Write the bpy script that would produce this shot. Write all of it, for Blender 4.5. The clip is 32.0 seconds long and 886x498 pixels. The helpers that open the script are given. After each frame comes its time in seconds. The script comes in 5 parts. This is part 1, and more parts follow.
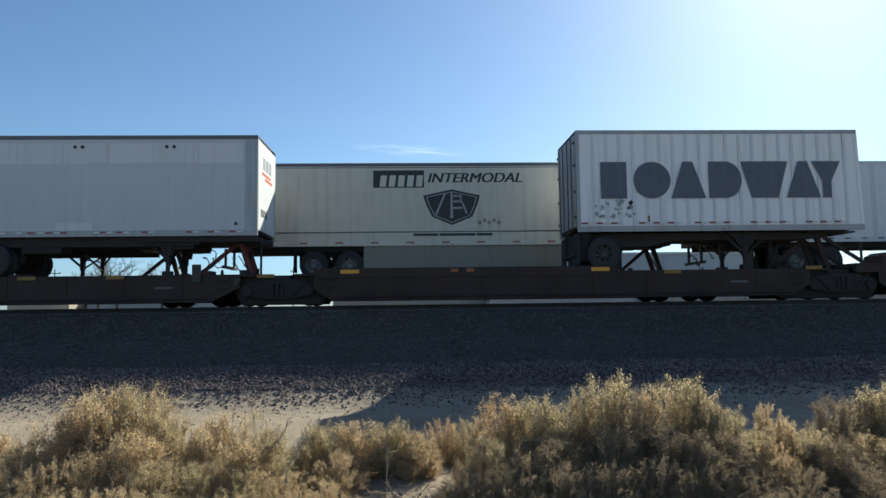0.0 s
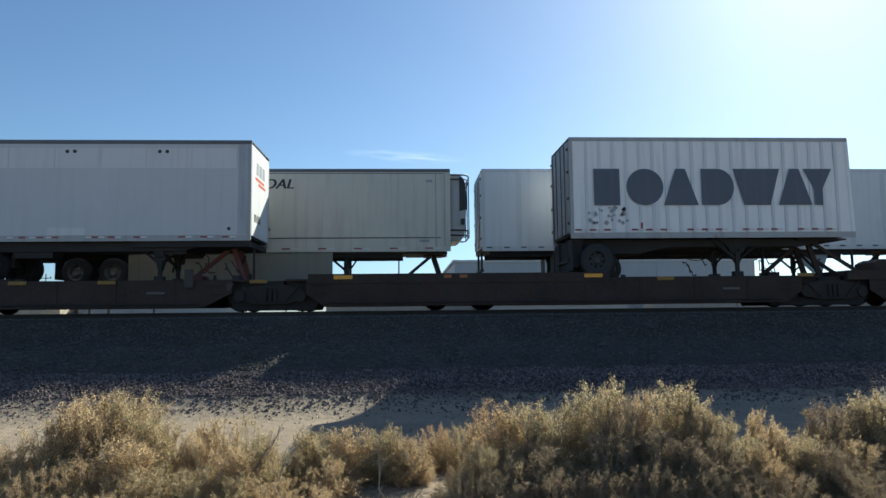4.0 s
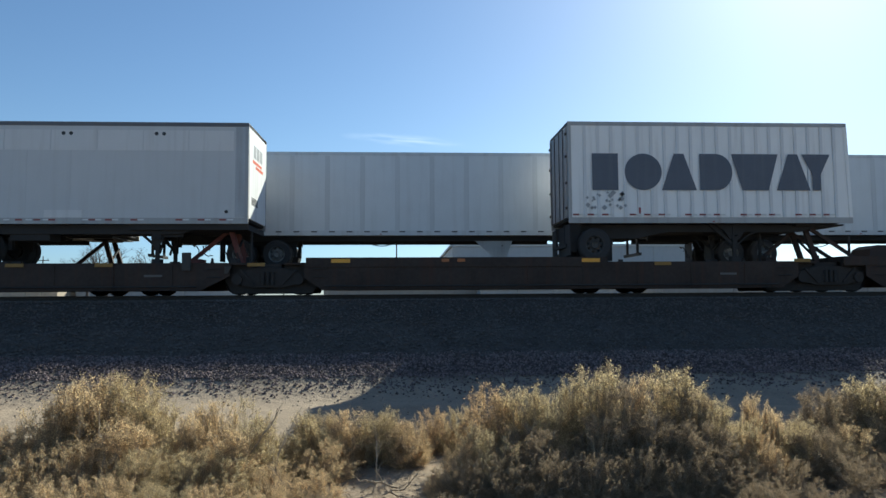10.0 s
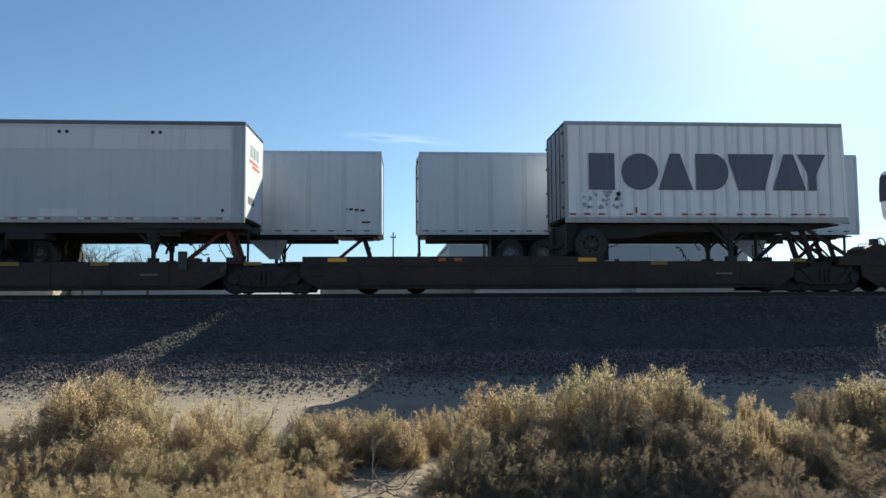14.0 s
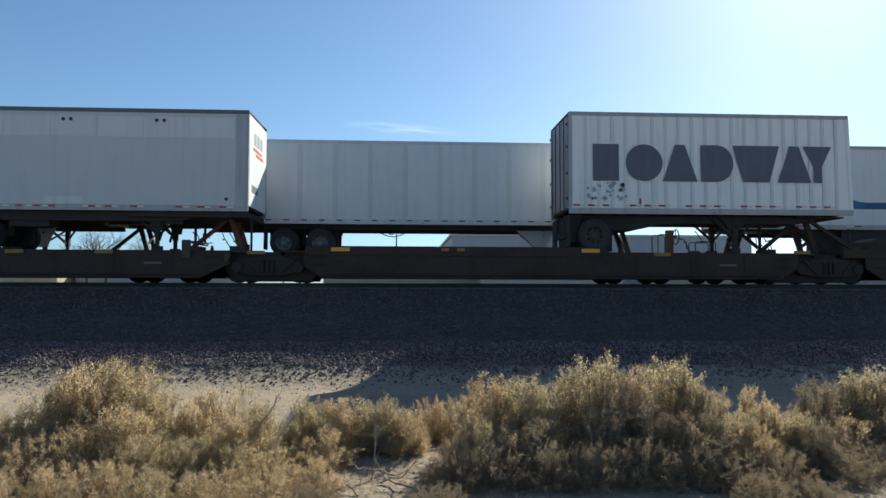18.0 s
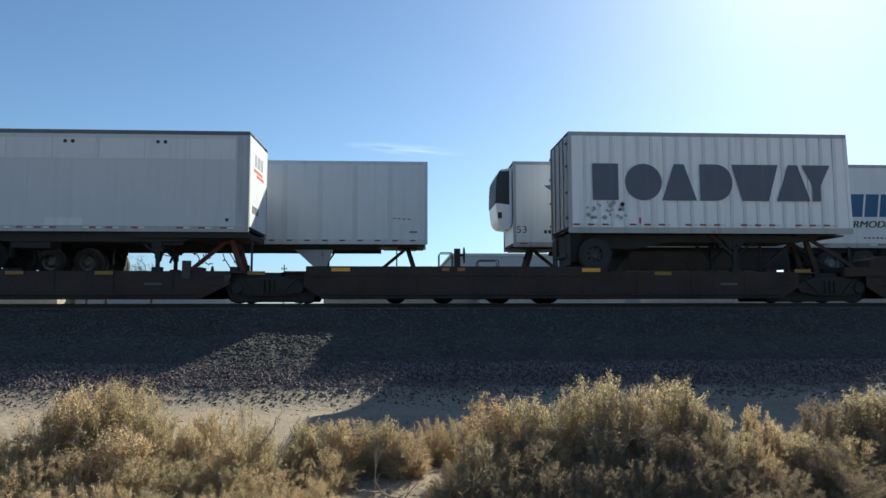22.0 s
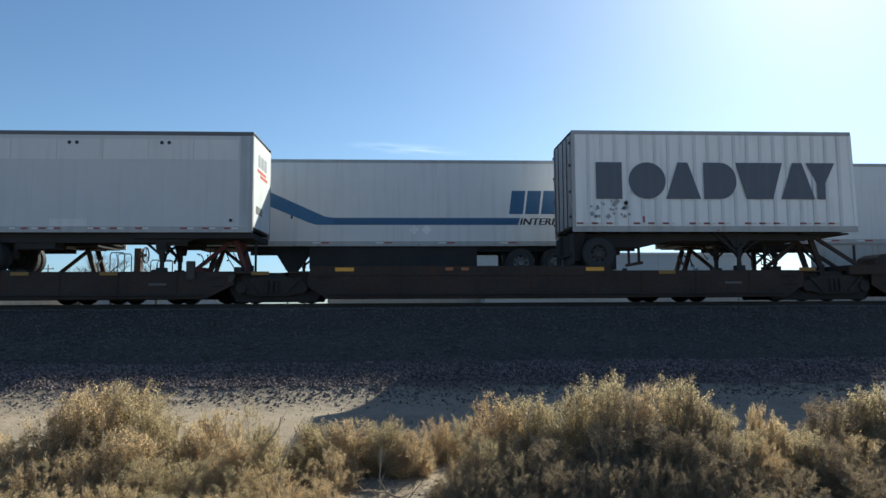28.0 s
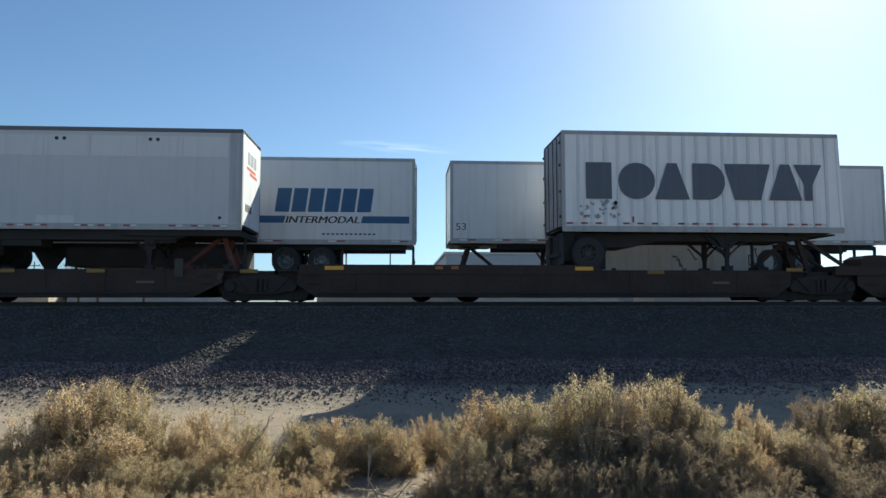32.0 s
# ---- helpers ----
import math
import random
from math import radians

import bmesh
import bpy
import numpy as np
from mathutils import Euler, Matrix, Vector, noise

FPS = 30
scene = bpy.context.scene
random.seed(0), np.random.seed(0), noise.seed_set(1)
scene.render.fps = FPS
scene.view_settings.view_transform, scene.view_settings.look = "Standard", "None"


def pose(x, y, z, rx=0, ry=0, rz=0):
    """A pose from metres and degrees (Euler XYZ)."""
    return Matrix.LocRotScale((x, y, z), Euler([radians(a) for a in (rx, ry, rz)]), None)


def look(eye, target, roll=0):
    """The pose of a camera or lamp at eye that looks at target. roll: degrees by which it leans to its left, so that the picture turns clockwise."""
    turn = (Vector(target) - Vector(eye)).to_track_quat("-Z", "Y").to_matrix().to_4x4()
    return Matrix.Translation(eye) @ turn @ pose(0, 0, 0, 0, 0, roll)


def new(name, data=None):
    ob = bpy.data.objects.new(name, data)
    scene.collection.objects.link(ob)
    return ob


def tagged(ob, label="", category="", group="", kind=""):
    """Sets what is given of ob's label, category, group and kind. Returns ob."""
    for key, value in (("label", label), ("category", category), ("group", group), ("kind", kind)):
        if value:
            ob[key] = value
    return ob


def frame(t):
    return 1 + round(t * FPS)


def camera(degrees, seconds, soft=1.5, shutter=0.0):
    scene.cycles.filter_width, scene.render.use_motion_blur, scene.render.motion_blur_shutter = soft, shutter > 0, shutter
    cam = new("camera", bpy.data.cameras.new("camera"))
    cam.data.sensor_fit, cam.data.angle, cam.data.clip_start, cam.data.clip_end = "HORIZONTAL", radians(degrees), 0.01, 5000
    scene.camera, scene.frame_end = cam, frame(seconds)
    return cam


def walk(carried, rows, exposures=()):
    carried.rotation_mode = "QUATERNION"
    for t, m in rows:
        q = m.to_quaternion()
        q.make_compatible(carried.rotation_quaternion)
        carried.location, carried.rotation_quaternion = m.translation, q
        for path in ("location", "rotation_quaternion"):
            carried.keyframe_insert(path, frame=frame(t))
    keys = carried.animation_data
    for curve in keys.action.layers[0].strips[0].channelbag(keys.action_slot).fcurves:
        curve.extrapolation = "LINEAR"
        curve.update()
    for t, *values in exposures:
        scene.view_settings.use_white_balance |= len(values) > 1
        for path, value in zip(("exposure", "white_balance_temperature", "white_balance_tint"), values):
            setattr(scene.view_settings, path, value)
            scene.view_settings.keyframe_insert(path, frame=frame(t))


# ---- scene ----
cam = camera(66.4, 32.0, soft=1.5)
EYE = (0.0, 0.0, -0.06)          # the rail tops of both tracks lie at z = 0
PATH = [
    (0, -2.271, 4.837, 0.729),
    (0.5, -2.262, 4.990, 0.793),
    (1, -2.312, 4.910, 0.719),
    (1.5, -2.190, 4.924, 0.796),
    (2, -2.407, 4.969, 0.723),
    (2.5, -2.887, 4.802, 0.713),
    (4.5, -2.711, 5.436, 0.441),
    (5, -1.610, 3.773, 0.282),
    (5.5, -3.118, 3.923, 0.269),
    (6, -2.887, 4.151, 0.197),
    (6.5, -3.150, 4.254, 0.060),
    (7, -2.850, 4.307, 0.083),
    (7.5, -2.883, 4.647, 0.090),
    (8, -3.074, 4.465, 0.159),
    (8.5, -2.981, 4.249, 0.270),
    (9, -2.982, 3.752, 0.433),
    (9.5, -3.057, 3.809, 0.315),
    (10, -3.050, 3.983, 0.337),
    (10.5, -2.533, 4.070, 0.376),
    (11, -2.964, 3.699, 0.209),
    (11.5, -3.270, 3.597, 0.179),
    (12, -3.448, 3.709, 0.145),
    (12.5, -3.606, 3.928, 0.162),
    (13, -3.377, 3.898, 0.236),
    (13.5, -3.469, 3.677, 0.181),
    (14, -3.340, 3.918, 0.268),
    (14.5, -3.580, 3.767, 0.247),
    (16.5, -2.834, 3.900, 0.332),
    (17, -3.122, 4.001, 0.260),
    (17.5, -3.318, 3.979, 0.135),
    (18, -3.092, 3.079, -0.151),
    (18.5, -4.439, 4.457, -0.392),
    (19, -3.548, 3.792, -0.048),
    (19.5, -3.785, 3.895, 0.329),
    (20, -2.834, 4.139, 0.570),
    (20.5, -3.301, 4.436, 0.085),
    (21, -2.916, 4.667, 0.134),
    (21.5, -3.114, 4.628, 0.084),
    (22, -3.052, 4.758, 0.076),
    (22.5, -3.264, 4.760, 0.075),
    (23, -3.161, 4.818, 0.106),
    (23.5, -3.257, 4.853, 0.130),
    (24, -3.219, 4.765, 0.106),
    (24.5, -3.291, 4.649, 0.126),
    (25, -3.339, 4.781, 0.138),
    (25.5, -3.301, 4.690, 0.075),
    (27.5, -2.816, 4.580, 0.196),
    (28, -2.726, 4.718, 0.285),
    (28.5, -3.442, 4.099, 0.334),
    (29, -3.987, 4.730, 0.198),
    (29.5, -3.741, 6.294, -0.136),
    (30, -2.503, 5.183, 0.173),
    (30.5, -1.673, 4.531, 0.181),
    (31, -2.212, 5.183, 0.235),
    (31.5, -2.777, 5.040, 0.344),
    (32, -3.605, 4.622, 0.032),
]
walk(cam, [(t, pose(*EYE, 90 + p, r, y)) for t, y, p, r in PATH], exposures=[(0.0, 0.806, 5420, 2), (32.0, 0.806, 5420, 2)])

# ---- light ----
SUN_EL, SUN_AZ = 31.2, 33.6      # degrees; azimuth from straight across the tracks towards the right
world = bpy.data.worlds.new("sky")
scene.world = world
world.use_nodes = True
wn = world.node_tree.nodes
sky = wn.new("ShaderNodeTexSky")
sky.sky_type, sky.sun_disc = "NISHITA", False
sky.sun_elevation, sky.sun_rotation = radians(SUN_EL), radians(SUN_AZ)
sky.air_density, sky.dust_density, sky.ozone_density = 1.0, 0.46, 1.7
# cool haze low over the horizon, all the way round
_co, _sep, _rmp, _mix = wn.new("ShaderNodeTexCoord"), wn.new("ShaderNodeSeparateXYZ"), wn.new("ShaderNodeMapRange"), wn.new("ShaderNodeMix")
_mix.data_type, _mix.blend_type = "RGBA", "MULTIPLY"
_rmp.interpolation_type = "SMOOTHSTEP"
_rmp.inputs["From Min"].default_value, _rmp.inputs["From Max"].default_value = 0.0, 0.22
_rmp.inputs["To Min"].default_value, _rmp.inputs["To Max"].default_value = 1.0, 0.0
_mix.inputs[7].default_value = (0.72, 0.86, 1.10, 1)
_wl = world.node_tree.links
_wl.new(_co.outputs["Generated"], _sep.inputs[0])
_wl.new(_sep.outputs["Z"], _rmp.inputs["Value"])
_wl.new(_rmp.outputs[0], _mix.inputs[0])
_wl.new(sky.outputs[0], _mix.inputs[6])
_wl.new(_mix.outputs[2], wn["Background"].inputs[0])
wn["Background"].inputs[1].default_value = 0.0608
sun = new("sun", bpy.data.lights.new("sun", "SUN"))
sun.data.energy, sun.data.angle, sun.data.color = 5.0, radians(0.55), (1.0, 0.86, 0.64)
_a, _e = radians(SUN_AZ), radians(SUN_EL)
TO_SUN = Vector((math.sin(_a) * math.cos(_e), math.cos(_a) * math.cos(_e), math.sin(_e)))
sun.matrix_world = look(TO_SUN * 60, (0, 0, 0))


# ---- materials ----
def material(name, color, rough=0.6, metal=0.0, vary=0.12, scale=1.5, fine=18.0, bump=0.15, bump_scale=60.0,
             streak=0.0, dirt=(0.16, 0.12, 0.08), rand=0.0, island=0.0, translucent=0.0, spec=0.5):
    """Colour with two scales of variation, optional vertical dirt streaks, and fine relief."""
    m = bpy.data.materials.new(name)
    m.use_nodes = True
    n, l = m.node_tree.nodes, m.node_tree.links
    b = n["Principled BSDF"]
    b.inputs["Roughness"].default_value, b.inputs["Metallic"].default_value = rough, metal
    b.inputs["Specular IOR Level"].default_value = spec
    co = n.new("ShaderNodeTexCoord").outputs["Object"]

    def tex(s, detail=5.0, stretch=None):
        t = n.new("ShaderNodeTexNoise")
        t.inputs["Scale"].default_value, t.inputs["Detail"].default_value = s, detail
        if stretch:
            mp = n.new("ShaderNodeMapping")
            mp.inputs["Scale"].default_value = stretch
            l.new(co, mp.inputs["Vector"])
            l.new(mp.outputs[0], t.inputs["Vector"])
        else:
            l.new(co, t.inputs["Vector"])
        return t.outputs["Fac"]

    def math_node(op, x, y):
        k = n.new("ShaderNodeMath")
        k.operation = op
        for i, v in enumerate((x, y)):
            if isinstance(v, (int, float)):
                k.inputs[i].default_value = v
            else:
                l.new(v, k.inputs[i])
        return k.outputs[0]

    v = math_node("ADD", math_node("MULTIPLY", math_node("SUBTRACT", tex(scale), 0.5), vary * 2.2),
                  math_node("MULTIPLY", math_node("SUBTRACT", tex(fine), 0.5), vary * 1.4))
    if rand:
        v = math_node("ADD", v, math_node("MULTIPLY", math_node("SUBTRACT", n.new("ShaderNodeObjectInfo").outputs["Random"], 0.5), rand))
    if island:
        v = math_node("ADD", v, math_node("MULTIPLY", math_node("SUBTRACT", n.new("ShaderNodeNewGeometry").outputs["Random Per Island"], 0.5), island))
    v = math_node("ADD", v, 1.0)
    mul = n.new("ShaderNodeVectorMath")
    mul.operation = "SCALE"
    mul.inputs[0].default_value = color
    l.new(v, mul.inputs["Scale"])
    out = mul.outputs[0]
    if streak:
        s = n.new("ShaderNodeMapRange")
        s.inputs["From Min"].default_value, s.inputs["From Max"].default_value, s.inputs["To Max"].default_value = 0.5, 0.78, streak
        l.new(tex(1.0, 6.0, (5.0, 5.0, 0.35)), s.inputs["Value"])
        mx = n.new("ShaderNodeMix")
        mx.data_type = "RGBA"
        l.new(s.outputs[0], mx.inputs[0])
        l.new(out, mx.inputs[6])
        mx.inputs[7].default_value = (*dirt, 1)
        out = mx.outputs[2]
    l.new(out, b.inputs["Base Color"])
    if bump:
        k = n.new("ShaderNodeBump")
        k.inputs["Strength"].default_value, k.inputs["Distance"].default_value = bump, 0.01
        l.new(tex(bump_scale), k.inputs["Height"])
        l.new(k.outputs[0], b.inputs["Normal"])
    if translucent:
        tr = n.new("ShaderNodeBsdfTranslucent")
        l.new(out, tr.inputs["Color"])
        ms = n.new("ShaderNodeMixShader")
        ms.inputs[0].default_value = translucent
        l.new(b.outputs[0], ms.inputs[1])
        l.new(tr.outputs[0], ms.inputs[2])
        l.new(ms.outputs[0], n["Material Output"].inputs["Surface"])
    return m


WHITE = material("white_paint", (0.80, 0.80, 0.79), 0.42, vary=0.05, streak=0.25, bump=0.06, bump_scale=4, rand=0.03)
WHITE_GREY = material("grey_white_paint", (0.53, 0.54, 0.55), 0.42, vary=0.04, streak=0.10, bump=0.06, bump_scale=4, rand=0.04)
# ribs darker than the white panels: their shading is put into the colour
RIB = material("shaded_white_rib", (0.66, 0.665, 0.67), 0.45, vary=0.07, streak=0.3, bump=0.06, bump_scale=4, rand=0.06)
UPPER_WHITE = material("patched_white_paint", (0.62, 0.62, 0.62), 0.42, vary=0.05, streak=0.2, bump=0.06, bump_scale=4, rand=0.05)
BG_WHITE = material("dulled_white_paint", (0.64, 0.65, 0.66), 0.42, vary=0.06, streak=0.2, bump=0.06, bump_scale=4, rand=0.03)
CREAM = material("cream_white_paint", (0.57, 0.55, 0.47), 0.45, vary=0.07, streak=0.3, bump=0.06, bump_scale=4, rand=0.03)
ALU = material("aluminium_sheet", (0.61, 0.63, 0.65), 0.42, metal=0.1, vary=0.06, streak=0.12, bump=0.06, bump_scale=4, rand=0.06)
ALU_POST = material("aluminium_post", (0.54, 0.56, 0.58), 0.45, metal=0.1, vary=0.06, streak=0.3, rand=0.05)
RAIL_GREY = material("grey_rail_paint", (0.36, 0.36, 0.36), 0.5, metal=0.3, vary=0.12, streak=0.4)
RAIL_DARK = material("dark_top_rail", (0.12, 0.12, 0.13), 0.5, metal=0.2, vary=0.15, streak=0.3)
NOSE_TRIM = material("dull_nose_trim", (0.40, 0.41, 0.43), 0.45, metal=0.2, vary=0.15, streak=0.4)
DOOR_BROWN = material("dirty_grey_door", (0.42, 0.395, 0.38), 0.6, vary=0.25, streak=0.55)
DARK = material("dark_underframe", (0.040, 0.039, 0.039), 0.8, vary=0.3, fine=30, spec=0.25)
RUST = material("rusty_brown_steel", (0.048, 0.037, 0.031), 0.8, vary=0.45, scale=0.9, fine=9, streak=0.65, dirt=(0.078, 0.040, 0.027), bump=0.3, spec=0.25)
BOGIE = material("oily_bogie_steel", (0.040, 0.036, 0.033), 0.8, vary=0.35, bump=0.3, spec=0.25)
JACK_GREY = material("dusty_grey_steel", (0.05, 0.047, 0.042), 0.7, vary=0.3, streak=0.4)
ORANGE = material("faded_red_oxide_paint", (0.12, 0.032, 0.026), 0.7, vary=0.3, streak=0.4, bump=0.2)
HITCH_DARK = material("dark_brown_hitch_paint", (0.045, 0.028, 0.022), 0.8, vary=0.3, bump=0.2)
RUBBER = material("tyre_rubber", (0.032, 0.032, 0.033), 0.85, vary=0.2, bump=0.2)
RIM = material("dusty_wheel_rim", (0.17, 0.17, 0.165), 0.5, metal=0.3, vary=0.2)
STEEL = material("worn_rail_steel", (0.07, 0.055, 0.045), 0.75, metal=0.3, vary=0.25)
WOOD = material("weathered_sleeper_wood", (0.11, 0.09, 0.075), 0.9, vary=0.3, bump=0.5, rand=0.3)
# navy made paler and greyer: a veil of glare put into the colour
BLUE_LETTER = material("hazed_navy_vinyl", (0.095, 0.107, 0.138), 0.5, vary=0.12, streak=0.12, dirt=(0.3, 0.3, 0.3))
BLACK_VINYL = material("black_vinyl", (0.022, 0.024, 0.028), 0.5, vary=0.15)
STENCIL = material("faded_grey_stencil", (0.13, 0.125, 0.12), 0.7, vary=0.3)
GREY_VINYL = material("grey_vinyl", (0.30, 0.31, 0.32), 0.5, vary=0.15)
NAVY = material("dark_blue_vinyl", (0.020, 0.088, 0.200), 0.45, vary=0.12)
SWOOSH = material("mid_blue_vinyl", (0.030, 0.120, 0.260), 0.45, vary=0.25, scale=0.8)
RED = material("red_reflective_tape", (0.27, 0.045, 0.04), 0.4, vary=0.15)
TAPE = material("white_reflective_tape", (0.62, 0.62, 0.61), 0.35, vary=0.1)
YELLOW = material("yellow_reflector_plate", (0.75, 0.36, 0.03), 0.4, vary=0.12)
SKIRT = material("grey_skirt_panel", (0.25, 0.235, 0.19), 0.55, vary=0.1, streak=0.4)
REDLOGO = material("red_orange_vinyl", (0.62, 0.10, 0.03), 0.45, vary=0.1)
BLACK_PLASTIC = material("black_grille_plastic", (0.02, 0.02, 0.022), 0.5, vary=0.2)
COOLER_GREY = material("dusty_cooler_housing", (0.42, 0.43, 0.43), 0.5, vary=0.12, streak=0.35)
AMBER = material("faded_amber_reflector", (0.36, 0.13, 0.04), 0.5, vary=0.25)
FADED_YELLOW = material("dirty_yellow_plate", (0.26, 0.15, 0.03), 0.6, vary=0.25)


# ---- mesh helpers ----
def box(bm, x0, x1, y0, y1, z0, z1):
    x0, x1 = min(x0, x1), max(x0, x1)
    y0, y1 = min(y0, y1), max(y0, y1)
    z0, z1 = min(z0, z1), max(z0, z1)
    v = [bm.verts.new(p) for p in ((x0, y0, z0), (x1, y0, z0), (x1, y1, z0), (x0, y1, z0), (x0, y0, z1), (x1, y0, z1), (x1, y1, z1), (x0, y1, z1))]
    for f in ((3, 2, 1, 0), (4, 5, 6, 7), (0, 1, 5, 4), (1, 2, 6, 5), (2, 3, 7, 6), (3, 0, 4, 7)):
        bm.faces.new([v[i] for i in f])
    return bm


def prism(bm, pts, y0, y1):
    """A polygon in x, z (counter-clockwise as seen from the camera's side), y0 to y1 deep."""
    a = [bm.verts.new((x, y0, z)) for x, z in pts]
    b = [bm.verts.new((x, y1, z)) for x, z in pts]
    bm.faces.new(a)
    bm.faces.new(b[::-1])
    for i in range(len(pts)):
        j = (i + 1) % len(pts)
        bm.faces.new((a[j], a[i], b[i], b[j]))
    bmesh.ops.recalc_face_normals(bm, faces=bm.faces)
    return bm


def beam(bm, p, q, w, h):
    """A bar of w by h from p to q."""
    p, q = Vector(p), Vector(q)
    d = q - p
    m = Matrix.Translation((p + q) / 2) @ d.to_track_quat("X", "Z").to_matrix().to_4x4() @ Matrix.Diagonal((d.length, w, h, 1))
    bmesh.ops.create_cube(bm, size=1, matrix=m)
    return bm


def tube(bm, p, q, r, seg=8, r2=None):
    p, q = Vector(p), Vector(q)
    d = q - p
    m = Matrix.Translation((p + q) / 2) @ d.to_track_quat("Z", "Y").to_matrix().to_4x4()
    bmesh.ops.create_cone(bm, cap_ends=True, segments=seg, radius1=r, radius2=r if r2 is None else r2, depth=d.length, matrix=m)
    return bm


def lathe(bm, profile, seg=24, ring=False):
    """Turns (radius, y) points round the y axis."""
    rings = []
    for r, y in profile:
        rings.append([bm.verts.new((r * math.cos(2 * math.pi * i / seg), y, r * math.sin(2 * math.pi * i / seg))) for i in range(seg)])
    for a, b in zip(rings, rings[1:]):
        for i in range(seg):
            bm.faces.new((a[i], a[(i + 1) % seg], b[(i + 1) % seg], b[i]))
    if ring:
        for i in range(seg):
            bm.faces.new((rings[-1][i], rings[-1][(i + 1) % seg], rings[0][(i + 1) % seg], rings[0][i]))
    else:
        bm.faces.new(rings[0])
        bm.faces.new(rings[-1][::-1])
    bmesh.ops.recalc_face_normals(bm, faces=bm.faces)
    return bm


def sweep(bm, pts, r0, r1, seg=6):
    """One tapering round limb along the points."""
    rings = []
    for i, p in enumerate(pts):
        d = (pts[min(i + 1, len(pts) - 1)] - pts[max(i - 1, 0)]).normalized()
        u = d.orthogonal().normalized() if not rings else (u - d * u.dot(d)).normalized()
        v, r = d.cross(u), r0 + (r1 - r0) * i / (len(pts) - 1)
        rings.append([bm.verts.new(p + r * (u * math.cos(2 * math.pi * k / seg) + v * math.sin(2 * math.pi * k / seg))) for k in range(seg)])
    for a, b in zip(rings, rings[1:]):
        for k in range(seg):
            bm.faces.new((a[k], a[(k + 1) % seg], b[(k + 1) % seg], b[k]))
    bm.faces.new(rings[0][::-1])
    bm.faces.new(rings[-1])
    return bm


def mesh_of(name, bm, mat, bevel=0.0):
    if bevel:
        bmesh.ops.bevel(bm, geom=list(bm.edges), offset=bevel, segments=2, affect="EDGES", clamp_overlap=True)
    me = bpy.data.meshes.new(name)
    bm.to_mesh(me)
    bm.free()
    me.materials.append(mat)
    return me


def part(name, bm, mat, parent, label="", bevel=0.0, at=None):
    """Links a bmesh, or a mesh that is shared, as one part under its thing."""
    me = bm if isinstance(bm, bpy.types.Mesh) else mesh_of(name, bm, mat, bevel)
    ob = new(name, me)
    ob.parent = parent
    if at is not None:
        ob.matrix_basis = at
    return tagged(ob, label)


def thing(name, label, category, m=None, group="", kind=""):
    ob = new(name)
    ob.empty_display_size = 0.2
    if m is not None:
        ob.matrix_basis = m
    return tagged(ob, label, category, group, kind)


def B():
    return bmesh.new()


def lettering(name, text, height, parent, mat, x, z, y, shear=0.0, width=None, bold=0.0):
    """Painted words: x, z is the lower left corner; width, if given, is what they fill."""
    cu = bpy.data.curves.new(name, "FONT")
    cu.body, cu.size, cu.extrude, cu.shear = text, height / 0.69, 0.0015, shear
    tmp = bpy.data.objects.new(name, cu)
    me = bpy.data.meshes.new_from_object(tmp)
    bpy.data.objects.remove(tmp)
    xs = [v.co.x for v in me.vertices]
    k = width / (max(xs) - min(xs)) if width else 1.0
    x_first = min(xs)
    for v in me.vertices:
        v.co = Vector(((v.co.x - x_first) * k, -v.co.z, v.co.y))
    if bold:
        # heavier strokes: the same outlines again, a little aside and a hair behind
        vs, fs, n = [v.co.copy() for v in me.vertices], [tuple(p.vertices) for p in me.polygons], len(me.vertices)
        me = bpy.data.meshes.new(name)
        me.from_pydata([v + Vector((dx, dy, 0)) for dx, dy in ((0, 0), (bold, 0.0008), (-bold, 0.0012)) for v in vs], [], [tuple(i + o * n for i in f) for o in range(3) for f in fs])
    me.materials.append(mat)
    ob = new(name, me)
    ob.parent, ob.matrix_basis = parent, pose(x, y, z)
    return ob


# ---- trailers ----
def wheel_meshes(r=0.5, w=0.28):
    tyre = lathe(B(), [(r * 0.56, -w / 2), (r * 0.9, -w / 2), (r * 0.985, -w * 0.36), (r, -w * 0.2), (r, w * 0.2), (r * 0.985, w * 0.36), (r * 0.9, w / 2), (r * 0.56, w / 2)], 28, True)
    rim = lathe(B(), [(0.05, -w * 0.34), (0.10, -w * 0.40), (0.12, -w * 0.30), (r * 0.36, -w * 0.20), (r * 0.36, w * 0.4), (0.05, w * 0.4)], 24)
    lathe(rim, [(r * 0.46, -w * 0.20), (r * 0.50, -w * 0.42), (r * 0.57, -w * 0.49), (r * 0.57, w * 0.4), (r * 0.46, w * 0.4)], 28, True)
    for i in range(8):
        a = 2 * math.pi * (i + 0.5) / 8
        beam(rim, (r * 0.35 * math.cos(a), -w * 0.17, r * 0.35 * math.sin(a)), (r * 0.47 * math.cos(a), -w * 0.17, r * 0.47 * math.sin(a)), 0.02, 0.10)
    for i in range(10):
        a = 2 * math.pi * i / 10
        c = Vector((0.165 * math.cos(a), -w * 0.27, 0.165 * math.sin(a)))
        tube(rim, c, c + Vector((0, -0.03, 0)), 0.014, 6)
    return mesh_of("tyre", tyre, RUBBER), mesh_of("rim", rim, RIM)


